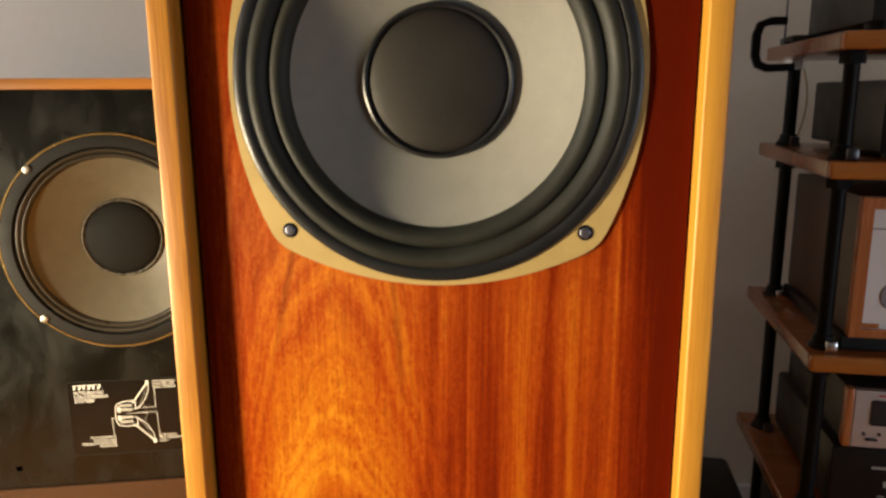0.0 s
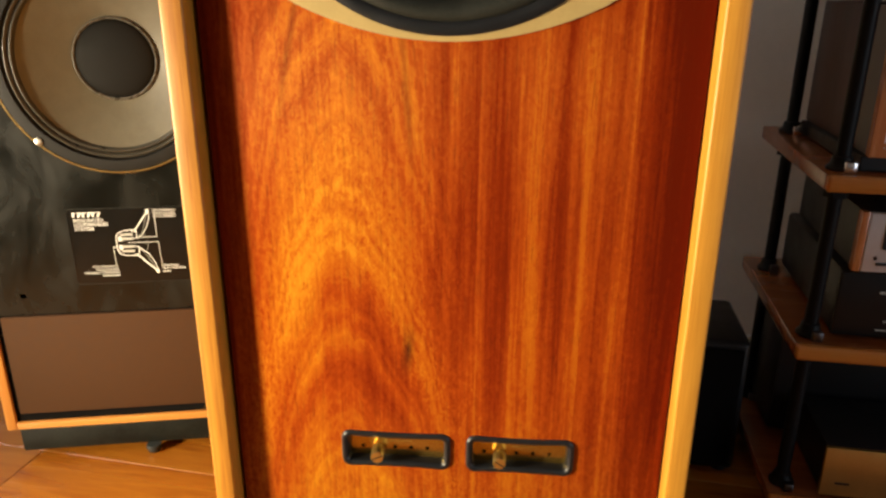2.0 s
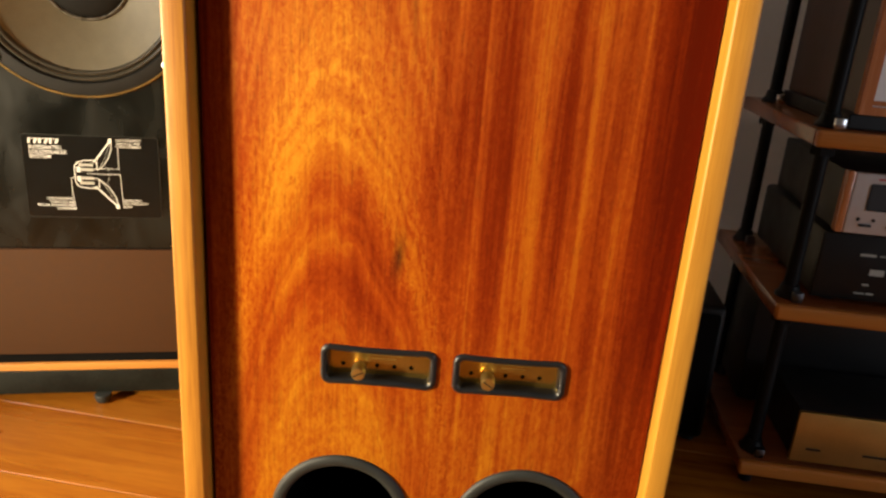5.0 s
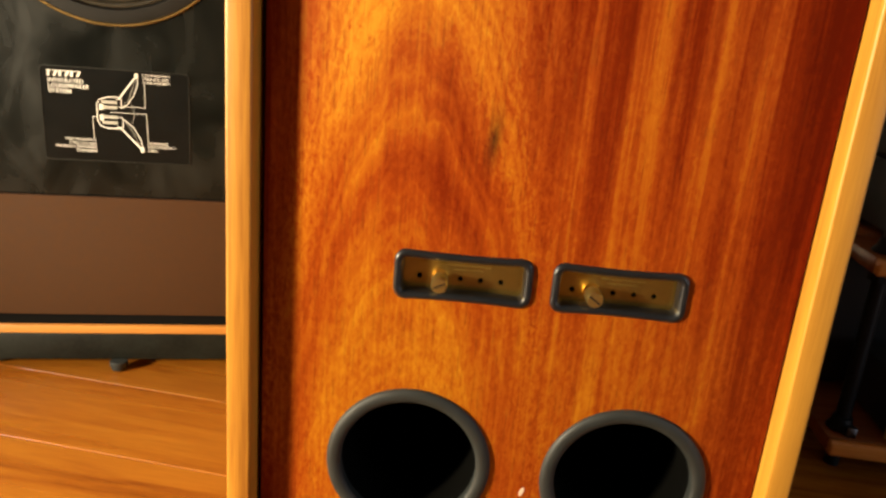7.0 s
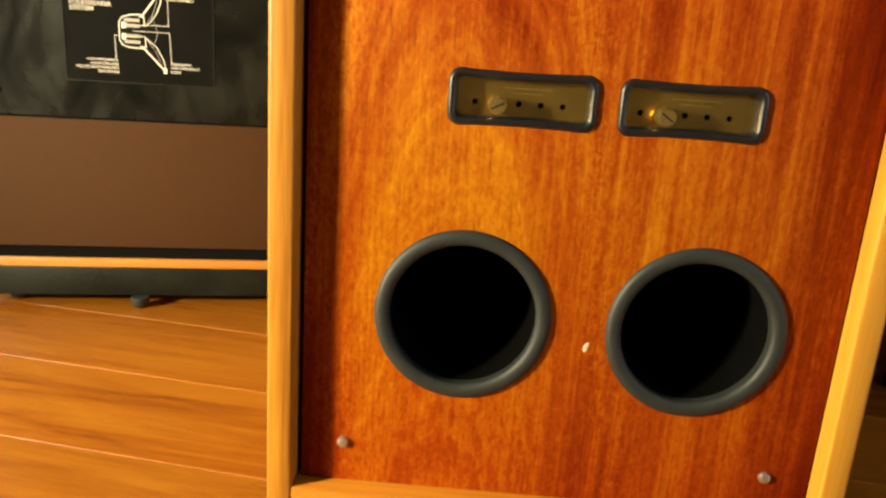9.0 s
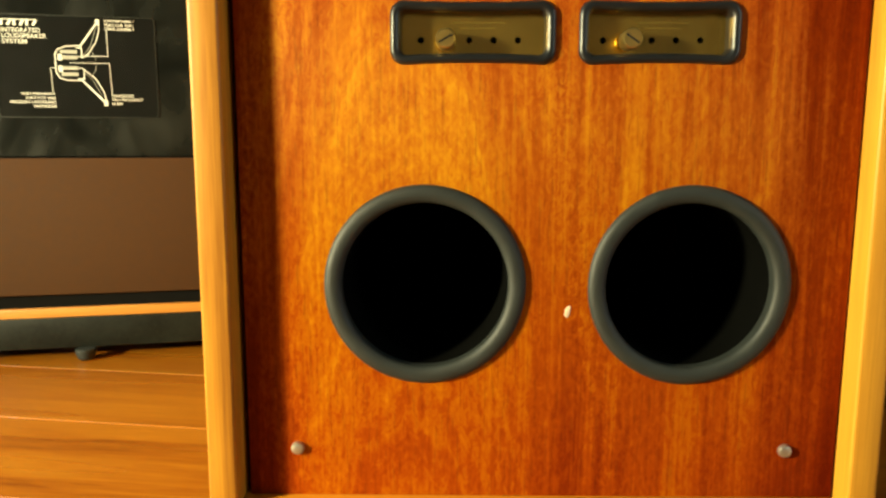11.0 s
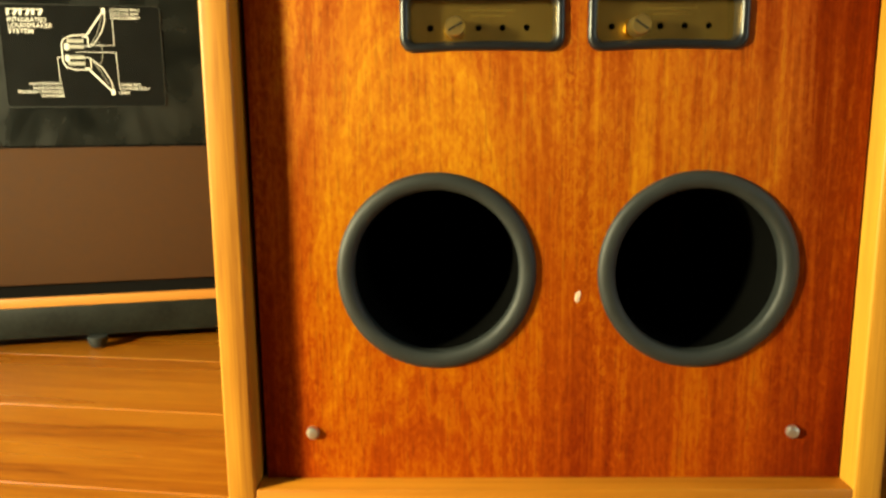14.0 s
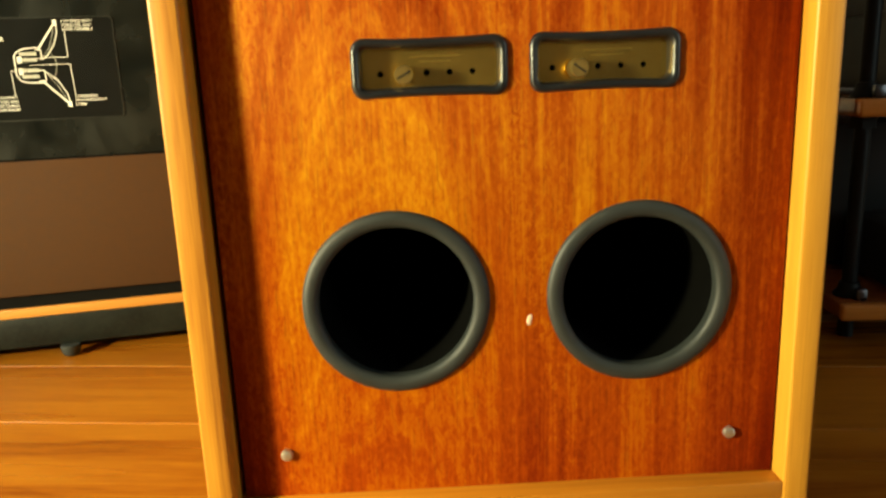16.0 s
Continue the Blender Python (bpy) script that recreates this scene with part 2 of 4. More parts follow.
VENEER = veneer()
HONEY_Z = wood("honey_wood_upright", "z", (0.27, 0.092, 0.010), (0.46, 0.196, 0.020), (0.60, 0.290, 0.034), 0.42, 0.030, 60, 0.0, 0.0, 1.4)
HONEY_X = wood("honey_wood_level", "x", (0.30, 0.095, 0.008), (0.45, 0.165, 0.014), (0.56, 0.235, 0.025), 0.38, 0.03, 55, 0.0, 0.0, 1.0)
CHERRY_X = wood("cherry_wood_level", "x", (0.40, 0.155, 0.028), (0.49, 0.210, 0.042), (0.57, 0.27, 0.060), 0.35, 0.03, 55)
CHERRY_Z = wood("cherry_wood_upright", "z", (0.40, 0.155, 0.028), (0.49, 0.210, 0.042), (0.57, 0.27, 0.060), 0.35, 0.03, 55)
SHELF_WOOD = wood("shelf_wood", "x", (0.115, 0.030, 0.009), (0.19, 0.054, 0.014), (0.27, 0.085, 0.022), 0.24, 0.04, 45, 0.2)
EDGE_WOOD = wood("edge_wood", "x", (0.33, 0.100, 0.018), (0.45, 0.160, 0.030), (0.56, 0.235, 0.050), 0.20, 0.04, 45, 0.3)
CASE_DARK = wood("case_wood_dark", "z", (0.030, 0.010, 0.007), (0.048, 0.016, 0.010), (0.070, 0.024, 0.014), 0.4, 0.04, 50)
FACE_WOOD = wood("face_wood", "z", (0.38, 0.115, 0.03), (0.48, 0.165, 0.05), (0.56, 0.22, 0.07), 0.25, 0.04, 50, 0.3)
BOARD = floor_board()
JOINT = plain("joint_filler", (0.38, 0.20, 0.085), 0.5, 0, 0.12, 60, 0.05)
BLACK_GAP = plain("black_felt", (0.0045, 0.0045, 0.0045), 0.9, 0, 0.3, 80, 0.2, 0.06)
RUBBER = plain("port_rubber", (0.0165, 0.0200, 0.0190), 0.58, 0, 0.18, 60, 0.15)
TUBE = plain("port_tube", (0.0018, 0.0019, 0.0017), 0.9, 0, 0.2, 40, 0.1, 0.03)
SURROUND = plain("surround_rubber", (0.014, 0.0150, 0.0115), 0.55, 0, 0.35, 26, 0.3, 0.28)
SURROUND_B = plain("surround_worn", (0.038, 0.034, 0.025), 0.30, 0, 0.25, 50, 0.2)
GLUE = plain("dried_glue", (0.085, 0.078, 0.065), 0.28, 0, 0.6, 140, 0.5)
RING_WORN = plain("ring_worn_paint", (0.006, 0.0056, 0.0046), 0.55, 0, 0.30, 40, 0.2, 0.25)
GASKET = plain("gasket_gloss", (0.010, 0.011, 0.013), 0.36, 0, 0.25, 60, 0.1, 0.35)
CONE = plain("cone_paper", (0.220, 0.217, 0.195), 0.62, 0, 0.10, 55, 0.35, 0.3)
CONE_B = plain("cone_paper_brown", (0.108, 0.096, 0.066), 0.5, 0, 0.16, 45, 0.35, 0.4)
DUST = plain("dust_cap_cloth", (0.0105, 0.0085, 0.0065), 0.62, 0, 0.25, 30, 0.3, 0.4)
DUST_B = plain("dust_cap_grey", (0.0075, 0.0072, 0.0065), 0.7, 0, 0.2, 30, 0.3, 0.15)
TAN = plain("flange_enamel", (0.50, 0.37, 0.150), 0.40, 0.25, 0.08, 50, 0.1)
GOLD_TRIM = plain("bronze_trim", (0.42, 0.28, 0.10), 0.25, 0.8, 0.2, 60, 0.1)
BRASS = plain("brass", (0.68, 0.45, 0.11), 0.24, 0.95, 0.14, 45, 0.05)
KNOB = plain("knob_brass", (0.80, 0.57, 0.19), 0.30, 0.95, 0.12, 120, 0.08)
BRASS_INK = plain("brass_engraving", (0.50, 0.34, 0.08), 0.4, 0.9, 0.14, 45, 0)
STEEL = plain("steel", (0.62, 0.61, 0.55), 0.38, 0.9, 0.1, 120, 0.1)
CHROME = plain("bright_zinc", (0.75, 0.78, 0.82), 0.2, 1.0, 0.08, 80, 0.05)
DARK_STEEL = plain("dark_steel", (0.10, 0.10, 0.11), 0.3, 1.0, 0.2, 80, 0.1)
BOLT_STEEL = plain("blued_steel", (0.13, 0.135, 0.17), 0.45, 0.8, 0.2, 120, 0.1)
BEZEL = plain("bezel_plastic", (0.009, 0.010, 0.012), 0.34, 0, 0.25, 60, 0.06)
HOLE = plain("hole_dark", (0.004, 0.004, 0.004), 0.9, 0, 0.2, 60, 0, 0.1)
BM = Mat("baffle_black", 0.25, 0, (0.0045, 0.0055, 0.0045), 0.50)
BMV = BM.coords((1, 1, 0.6))
BMN = BM.noise(BMV, 14.0, 4, 0.6, 0.6)
BM.colour(BM.ramp(BMN, [(0.35, (0.0032, 0.0040, 0.0032)), (0.7, (0.0070, 0.0085, 0.0066))]))
BM.wire(BM.ramp(BMN, [(0.36, (0.18, 0.18, 0.18)), (0.66, (0.36, 0.36, 0.36))]), BM.b.inputs["Roughness"])
BM.bump(BM.noise(BMV, 300.0, 2), 0.05, 0.0004)
BLACK_PAINT = BM.m
LABEL_FILM = plain("label_film", (0.0055, 0.0060, 0.0055), 0.20, 0, 0.2, 30, 0.02)
PANEL_EDGE = plain("panel_edge_film", (0.010, 0.011, 0.009), 0.35, 0, 0.3, 60, 0.05)
PRINT = plain("print_white", (0.72, 0.74, 0.70), 0.5, 0, 0.06, 200, 0)
PRINT_GREY = plain("print_grey", (0.36, 0.37, 0.33), 0.5, 0, 0.06, 200, 0)
CLOTH = plain("brown_grille_cloth", (0.056, 0.0245, 0.0085), 0.85, 0, 0.15, 120, 0.5, 0.2)
PLINTH = plain("plinth_black", (0.0075, 0.0090, 0.0070), 0.5, 0, 0.80, 16, 0.15, 0.2)
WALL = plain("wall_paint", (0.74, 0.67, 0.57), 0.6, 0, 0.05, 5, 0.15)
# darker than the north wall so the unseen walls bounce less light
WALL_UNSEEN = plain("unseen_wall_paint", (0.46, 0.42, 0.37), 0.7, 0, 0.06, 5, 0.15)
CEIL = plain("ceiling_paint", (0.68, 0.66, 0.62), 0.8, 0, 0.03, 5, 0.1)
POST = plain("post_black", (0.0045, 0.0045, 0.005), 0.5, 0, 0.25, 80, 0.1, 0.15)
DEVICE_BLACK = plain("device_black", (0.006, 0.006, 0.0065), 0.45, 0, 0.25, 30, 0.1, 0.35)
DEVICE_GREY = plain("device_grey", (0.009, 0.009, 0.010), 0.5, 0, 0.15, 30, 0.1)
SILVER = plain("silver_face", (0.62, 0.59, 0.58), 0.42, 0.3, 0.06, 90, 0.05)
PANEL_WHITE = plain("panel_white", (0.80, 0.80, 0.80), 0.4, 0, 0.05, 25, 0.02)
PANEL_DISC = plain("panel_disc", (0.30, 0.30, 0.33), 0.4, 0, 0.2, 25, 0.02)
GOLD_FACE = plain("gold_face", (0.62, 0.44, 0.15), 0.36, 0.9, 0.12, 30, 0.05)
CABLE = plain("cable_yellow", (0.35, 0.25, 0.08), 0.5, 0, 0.15, 60, 0.05)
BADGE_RED = plain("badge_red", (0.55, 0.10, 0.10), 0.5, 0, 0.1, 80, 0.02)
CHIP = plain("bare_chip", (0.72, 0.52, 0.36), 0.7, 0, 0.15, 300, 0.2)


# ---------------------------------------------------------------- mesh helpers
def part(name, bm, material, parent=None, label="", smooth=False, m=None):
    """One mesh object from a bmesh, under a thing or a part."""
    me = bpy.data.meshes.new(name)
    bmesh.ops.recalc_face_normals(bm, faces=bm.faces[:])
    bm.to_mesh(me)
    bm.free()
    me.materials.append(material)
    if smooth:
        me.shade_smooth()
        me.set_sharp_from_angle(angle=radians(38))
    ob = new(name, me)
    if m is not None:
        ob.matrix_basis = m
    if parent is not None:
        ob.parent = parent
    if label:
        ob["label"] = label
    return ob


def thing(name, label, category, m=None, group="", kind=""):
    ob = new(name)
    ob.empty_display_size = 0.05
    if m is not None:
        ob.matrix_basis = m
    return tagged(ob, label, category, group, kind)


def box(x0, x1, y0, y1, z0, z1, bevel=0.0, seg=2, bm=None):
    b = bmesh.new()
    bmesh.ops.create_cube(b, size=1)
    for v in b.verts:
        v.co = Vector(((x0 + x1) / 2 + v.co.x * (x1 - x0), (y0 + y1) / 2 + v.co.y * (y1 - y0), (z0 + z1) / 2 + v.co.z * (z1 - z0)))
    if bevel:
        bmesh.ops.bevel(b, geom=b.edges[:], offset=bevel, segments=seg, profile=0.5, affect="EDGES")
    if bm is None:
        return b
    return join(bm, b)


def join(bm, other):
    me = bpy.data.meshes.new("tmp")
    other.to_mesh(me)
    other.free()
    bm.from_mesh(me)
    bpy.data.meshes.remove(me)
    return bm


def lathe(profile, n=96, centre=(0, 0, 0), axis="y", bm=None, closed=False):
    """Turns a profile of (radius, place along the axis) round an axis."""
    b = bm or bmesh.new()
    rings = []
    for r, h in profile:
        ring = []
        for i in range(n):
            a = 2 * math.pi * i / n
            p = (r * math.cos(a), h, r * math.sin(a)) if axis == "y" else (r * math.cos(a), r * math.sin(a), h)
            ring.append(b.verts.new(Vector(p) + Vector(centre)))
        rings.append(ring)
    pairs = list(zip(rings, rings[1:]))
    if closed:
        pairs.append((rings[-1], rings[0]))
    for p, q in pairs:
        for i in range(n):
            b.faces.new((p[i], p[(i + 1) % n], q[(i + 1) % n], q[i]))
    if not closed:
        for ring in (rings[0], rings[-1]):
            if (ring[0].co - ring[n // 2].co).length < 0.004:
                b.faces.new(ring)
    return b


def rod(p, q, r, n=14, bm=None):
    b = bm or bmesh.new()
    p, q = Vector(p), Vector(q)
    turn = (q - p).to_track_quat("Z", "Y").to_matrix()
    ends = [[b.verts.new(e + turn @ Vector((r * math.cos(2 * math.pi * i / n), r * math.sin(2 * math.pi * i / n), 0))) for i in range(n)] for e in (p, q)]
    for i in range(n):
        b.faces.new((ends[0][i], ends[0][(i + 1) % n], ends[1][(i + 1) % n], ends[1][i]))
    b.faces.new(ends[0])
    b.faces.new(ends[1])
    return b


def circle_pts(cx, cz, r, n=72):
    return [(cx + r * math.cos(2 * math.pi * i / n), cz + r * math.sin(2 * math.pi * i / n)) for i in range(n)]


def round_rect(x0, x1, z0, z1, r, n=7):
    out = []
    for cx, cz, a0 in ((x1 - r, z1 - r, 0), (x0 + r, z1 - r, 90), (x0 + r, z0 + r, 180), (x1 - r, z0 + r, 270)):
        for i in range(n):
            a = radians(a0 + 90 * i / (n - 1))
            out.append((cx + r * math.cos(a), cz + r * math.sin(a)))
    return out


def bowed_rect(x0, x1, z0, z1, r, bow, n=9):
    """A rounded rectangle whose long sides bow inwards by a little."""
    corners = round_rect(x0, x1, z0, z1, r)
    k = len(corners) // 4
    tr, tl, bl, br = (corners[i * k:(i + 1) * k] for i in range(4))

    def side(a, b, sign):
        out = []
        for i in range(1, n):
            f = i / n
            out.append((a[0] + (b[0] - a[0]) * f, a[1] + sign * bow * math.sin(math.pi * f) ** 0.8))
        return out
    return tr + side(tr[-1], tl[0], -1) + tl + bl + side(bl[-1], br[0], 1) + br


def plate(loops, y0, y1):
    """An upright plate with openings: the first loop is the outline, the rest go through."""
    b = bmesh.new()
    edges = []
    for pts in loops:
        vs = [b.verts.new((x, y0, z)) for x, z in pts]
        edges += [b.edges.new((vs[i], vs[(i + 1) % len(vs)])) for i in range(len(vs))]
    bmesh.ops.triangle_fill(b, use_beauty=True, use_dissolve=False, edges=edges)
    res = bmesh.ops.extrude_face_region(b, geom=b.faces[:])
    for v in res["geom"]:
        if isinstance(v, bmesh.types.BMVert):
            v.co.y = y1
    return b


def loft(loops, close=False):
    """Skins from loop to loop; each loop is a list of (x, y, z)."""
    b = bmesh.new()
    rows = [[b.verts.new(p) for p in lp] for lp in loops]
    for p, q in zip(rows, rows[1:] + (rows[:1] if close else [])):
        for i in range(len(p)):
            b.faces.new((p[i], p[(i + 1) % len(p)], q[(i + 1) % len(p)], q[i]))
    return b


def strip(points, width, y, thick=0.0003, bm=None):
    """A printed line through (x, z) points on an upright face."""
    b = bm or bmesh.new()
    pts = [Vector((px, pz)) for px, pz in points]
    e0, e1 = (pts[1] - pts[0]).normalized(), (pts[-1] - pts[-2]).normalized()
    pts[0], pts[-1] = pts[0] - e0 * width * 0.3, pts[-1] + e1 * width * 0.3
    rows = []
    for i, p in enumerate(pts):
        a = (p - pts[i - 1]).normalized() if i else e0
        c = (pts[i + 1] - p).normalized() if i + 1 < len(pts) else e1
        t = (a + c).normalized()
        s = Vector((-t.y, t.x)) * width / 2 / max(0.5, t.dot(a))
        rows.append([b.verts.new((q.x, h, q.y)) for q, h in ((p - s, y), (p + s, y), (p + s, y - thick), (p - s, y - thick))])
    for p, q in zip(rows, rows[1:]):
        for i in range(4):
            b.faces.new((p[i], p[(i + 1) % 4], q[(i + 1) % 4], q[i]))
    b.faces.new(rows[0])
    b.faces.new(rows[-1])
    return b


def lettering(text, x, z, width, height, y, align="left"):
    """Printed capitals: a flat mesh of the given width and height, base line at z."""
    cu = bpy.data.curves.new("lettering", "FONT")
    cu.body, cu.size, cu.extrude, cu.offset = text, 1.0, 0.01, 0.012
    ob = bpy.data.objects.new("lettering", cu)
    scene.collection.objects.link(ob)
    bpy.context.view_layer.update()
    me = bpy.data.meshes.new_from_object(ob.evaluated_get(bpy.context.evaluated_depsgraph_get()))
    bpy.data.objects.remove(ob)
    b = bmesh.new()
    b.from_mesh(me)
    bpy.data.meshes.remove(me)
    xs, ys = [v.co.x for v in b.verts], [v.co.y for v in b.verts]
    w, h = max(xs) - min(xs), max(ys) - min(ys)
    x0 = x if align == "left" else x - width
    lo_x, lo_y = min(xs), min(ys)
    for v in b.verts:
        v.co = Vector((x0 + (v.co.x - lo_x) / w * width, y - (0.0003 if v.co.z > 0 else 0), z + (v.co.y - lo_y) / h * height))
    return b


# ---------------------------------------------------------------- the room
X0, X1, Y0, Y1, H = -2.6, 2.3, -2.8, 0.92, 2.5
floor = part("floor", box(X0 - 0.1, X1 + 0.1, Y0 - 0.1, Y1 + 0.1, -0.08, -0.0012), JOINT)
tagged(floor, "honey-brown glossy laminate floor with pale joints", "floor", kind="structure")
wall_n = part("wall_north", box(X0 - 0.12, X1 + 0.12, Y1, Y1 + 0.12, -0.08, H), WALL)
tagged(wall_n, "plain pale grey painted wall", "wall", kind="structure")
skirting = part("baseboard", box(X0, X1, Y1 - 0.012, Y1 - 0.0005, -0.0005, 0.072, 0.003), PANEL_WHITE)
tagged(skirting, "low white painted skirting board", "baseboard", kind="structure")
# west, east and south walls stay unseen; their dark paint holds down ambient light
wall_w = part("wall_west", plate([[(Y0, -0.08), (Y1, -0.08), (Y1, H), (Y0, H)], [(-0.95, 0.90), (0.25, 0.90), (0.25, 2.10), (-0.95, 2.10)]], 0, 0.12), WALL_UNSEEN, None, "", False,
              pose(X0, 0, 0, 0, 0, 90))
tagged(wall_w, "unseen grey wall with a window opening, darkened to limit bounce light", "wall", kind="structure")
wall_e = part("wall_east", plate([[(Y0, -0.08), (Y1, -0.08), (Y1, H), (Y0, H)], [(-1.95, 0.15), (-0.75, 0.15), (-0.75, 1.45), (-1.95, 1.45)]], -0.12, 0), WALL_UNSEEN, None, "", False,
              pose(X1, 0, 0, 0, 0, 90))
tagged(wall_e, "unseen grey wall with a window opening, darkened to limit bounce light", "wall", kind="structure")
wall_s = part("wall_south", box(X0 - 0.12, X1 + 0.12, Y0 - 0.12, Y0, -0.08, H), WALL_UNSEEN)
tagged(wall_s, "unseen grey wall, darkened to limit bounce light", "wall", kind="structure")
ceiling = part("ceiling", box(X0 - 0.12, X1 + 0.12, Y0 - 0.12, Y1 + 0.12, H, H + 0.1), CEIL)
tagged(ceiling, "plain white painted ceiling", "ceiling", kind="structure")


# ---------------------------------------------------------------- drivers
def flange_outline(c, z, sag, corner, n=26):
    """Four bowed sides meeting in rounded corners."""
    pts = []
    half = corner
    R = (half * half + sag * sag) / (2 * sag)
    span = math.asin(half / R) * 0.90
    for k in range(4):
        base = k * math.pi / 2
        for i in range(n):
            a = -span + 2 * span * i / (n - 1)
            px, pz = half + sag - R + R * math.cos(a), R * math.sin(a)
            pts.append((c + px * math.cos(base) - pz * math.sin(base), z + px * math.sin(base) + pz * math.cos(base)))
        # rounded ear between two sides
        a = span
        p = Vector((half + sag - R + R * math.cos(a), R * math.sin(a)))
        for f, g in ((0.30, 0.986), (0.5, 0.982), (0.70, 0.986)):
            q = Vector((p.y, p.x))
            e = p.lerp(q, f)
            e = e.normalized() * (p.length + (half * 1.4142 * 1.0 - p.length) * 0.55 * (1 - abs(f - 0.5)))
            pts.append((c + e.x * math.cos(base) - e.y * math.sin(base), z + e.x * math.sin(base) + e.y * math.cos(base)))
    return pts


def bolt(name, x, y, z, r, proud, material, parent, label=""):
    """A cross-slotted pan head screw facing the room."""
    b = lathe([(r, y), (r, y - proud * 0.45), (r * 0.86, y - proud * 0.85), (r * 0.5, y - proud), (0.0008, y - proud)], 20, (x, 0, z))
    return part(name, b, material, parent, label, True)


def roll_profile(r_out, y_out, r_in, y_in, rolls, height):
    out = []
    n = 40
    for i in range(n + 1):
        f = i / n
        w = abs(math.sin(math.pi * f * rolls)) ** 0.7
        out.append((r_out + (r_in - r_out) * f, y_out + (y_in - y_out) * f - height * w))
    return out


def woofer_large(parent, cz, yb):
    """Twelve-inch unit with a tan four-eared flange, rubber roll edge and grey paper cone."""
    fl = part("woofer", plate([flange_outline(0, cz, 0.034, 0.1335), circle_pts(0, cz, 0.150, 96)], yb - 0.0022, yb), TAN, parent,
              "tan enamelled driver flange with four ears")
    part("gasket", lathe([(0.1635, yb - 0.0020), (0.1632, yb - 0.0042), (0.1605, yb - 0.0058), (0.1565, yb - 0.0060), (0.1535, yb - 0.0052), (0.151, yb - 0.003),
                          (0.150, yb + 0.002)], 120, (0, 0, cz)), GASKET, fl, "glossy black gasket ring", True)
    part("surround", lathe(roll_profile(0.1525, yb - 0.004, 0.119, yb + 0.006, 2, 0.0055), 120, (0, 0, cz)), SURROUND, fl, "dark rubber double-roll surround", True)
    prof = []
    for i in range(15):
        f = i / 14
        prof.append((0.1205 + (0.0615 - 0.1205) * f, yb + 0.005 + 0.031 * f + 0.002 * math.sin(math.pi * f)))
    part("cone", lathe(prof, 120, (0, 0, cz)), CONE, fl, "grey paper cone", True)
    part("cap_ring", lathe([(0.0645, yb + 0.0320), (0.0635, yb + 0.0285), (0.0615, yb + 0.0275), (0.0595, yb + 0.0295), (0.0590, yb + 0.0350)], 96, (0, 0, cz)), GASKET, fl,
         "glossy black glue ring", True)
    cap = [(0.0600, yb + 0.033)] + [(0.0595 * math.cos(a), yb + 0.033 - 0.010 * math.sin(a)) for a in [radians(8 * k) for k in range(1, 11)]] + [(0.0006, yb + 0.023)]
    part("dust_cap", lathe(cap, 96, (0, 0, cz)), DUST, fl, "dark brown cloth dust cap", True)
    for sx in (-1, 1):
        for sz in (-1, 1):
            bx, bz = sx * 0.1225, cz + sz * 0.1215
            part("bolt_well", lathe([(0.0064, yb - 0.0022), (0.0062, yb - 0.0027), (0.0008, yb - 0.0027)], 24, (bx, 0, bz)), HOLE, fl, "dark bolt hole", True)
            bolt("bolt", bx, yb - 0.0027, bz, 0.0046, 0.0014, BOLT_STEEL, fl, "blued steel bolt")
    return fl


def woofer_round(parent, cz, yb):
    """Round unit with a bronze-edged ring, black surround and brownish paper cone."""
    fl = part("woofer", lathe([(0.1660, yb), (0.1655, yb - 0.005), (0.158, yb - 0.0062), (0.149, yb - 0.0062), (0.146, yb - 0.001), (0.146, yb + 0.006)], 120, (0, 0, cz)),
              RING_WORN, parent, "worn dark grey cast driver ring", True)
    part("trim_ring", lathe([(0.1705, yb), (0.1703, yb - 0.0035), (0.1690, yb - 0.0050), (0.1668, yb - 0.0050), (0.1655, yb - 0.003), (0.1655, yb)], 120, (0, 0, cz)), GOLD_TRIM, fl,
         "thin bronze edge ring", True)
    part("surround", lathe(roll_profile(0.1465, yb + 0.001, 0.131, yb + 0.006, 2, 0.005), 120, (0, 0, cz)), SURROUND_B, fl, "worn greyish black surround", True)
    prof = []
    for i in range(15):
        f = i / 14
        prof.append((0.1320 + (0.0600 - 0.1320) * f, yb + 0.006 + 0.038 * f + 0.002 * math.sin(math.pi * f)))
    part("cone", lathe(prof, 120, (0, 0, cz)), CONE_B, fl, "brownish grey paper cone", True)
    part("cap_ring", lathe([(0.0635, yb + 0.0415), (0.0625, yb + 0.0380), (0.0608, yb + 0.0370), (0.0590, yb + 0.0385), (0.0585, yb + 0.0435)], 96, (0, 0, cz)), GLUE, fl,
         "greyish glue ring", True)
    cap = [(0.0595, yb + 0.0425)] + [(0.0590 * math.cos(a), yb + 0.0425 - 0.014 * math.sin(a)) for a in [radians(8 * k) for k in range(1, 11)]] + [(0.0006, yb + 0.0285)]
    part("dust_cap", lathe(cap, 96, (0, 0, cz)), DUST_B, fl, "dark grey domed dust cap", True)
    for sx in (-1, 1):
        for sz in (-1, 1):
            bolt("bolt", sx * 0.1145, yb - 0.005, cz + sz * 0.1165, 0.0062, 0.005, STEEL, fl, "bright steel bolt")
    return fl


# ---------------------------------------------------------------- the large loudspeaker
HALF, TH, ZB, ZT, DEEP, YB = 0.225, 0.0195, 0.030, 1.13, 0.50, 0.018
CZ = 0.913
PORTS = ((-0.0790, 0.1995), (0.0978, 0.1995))
TRAYS = ((-0.1010, 0.0050), (0.0195, 0.1225))
TZ0, TZ1 = 0.3440, 0.3842

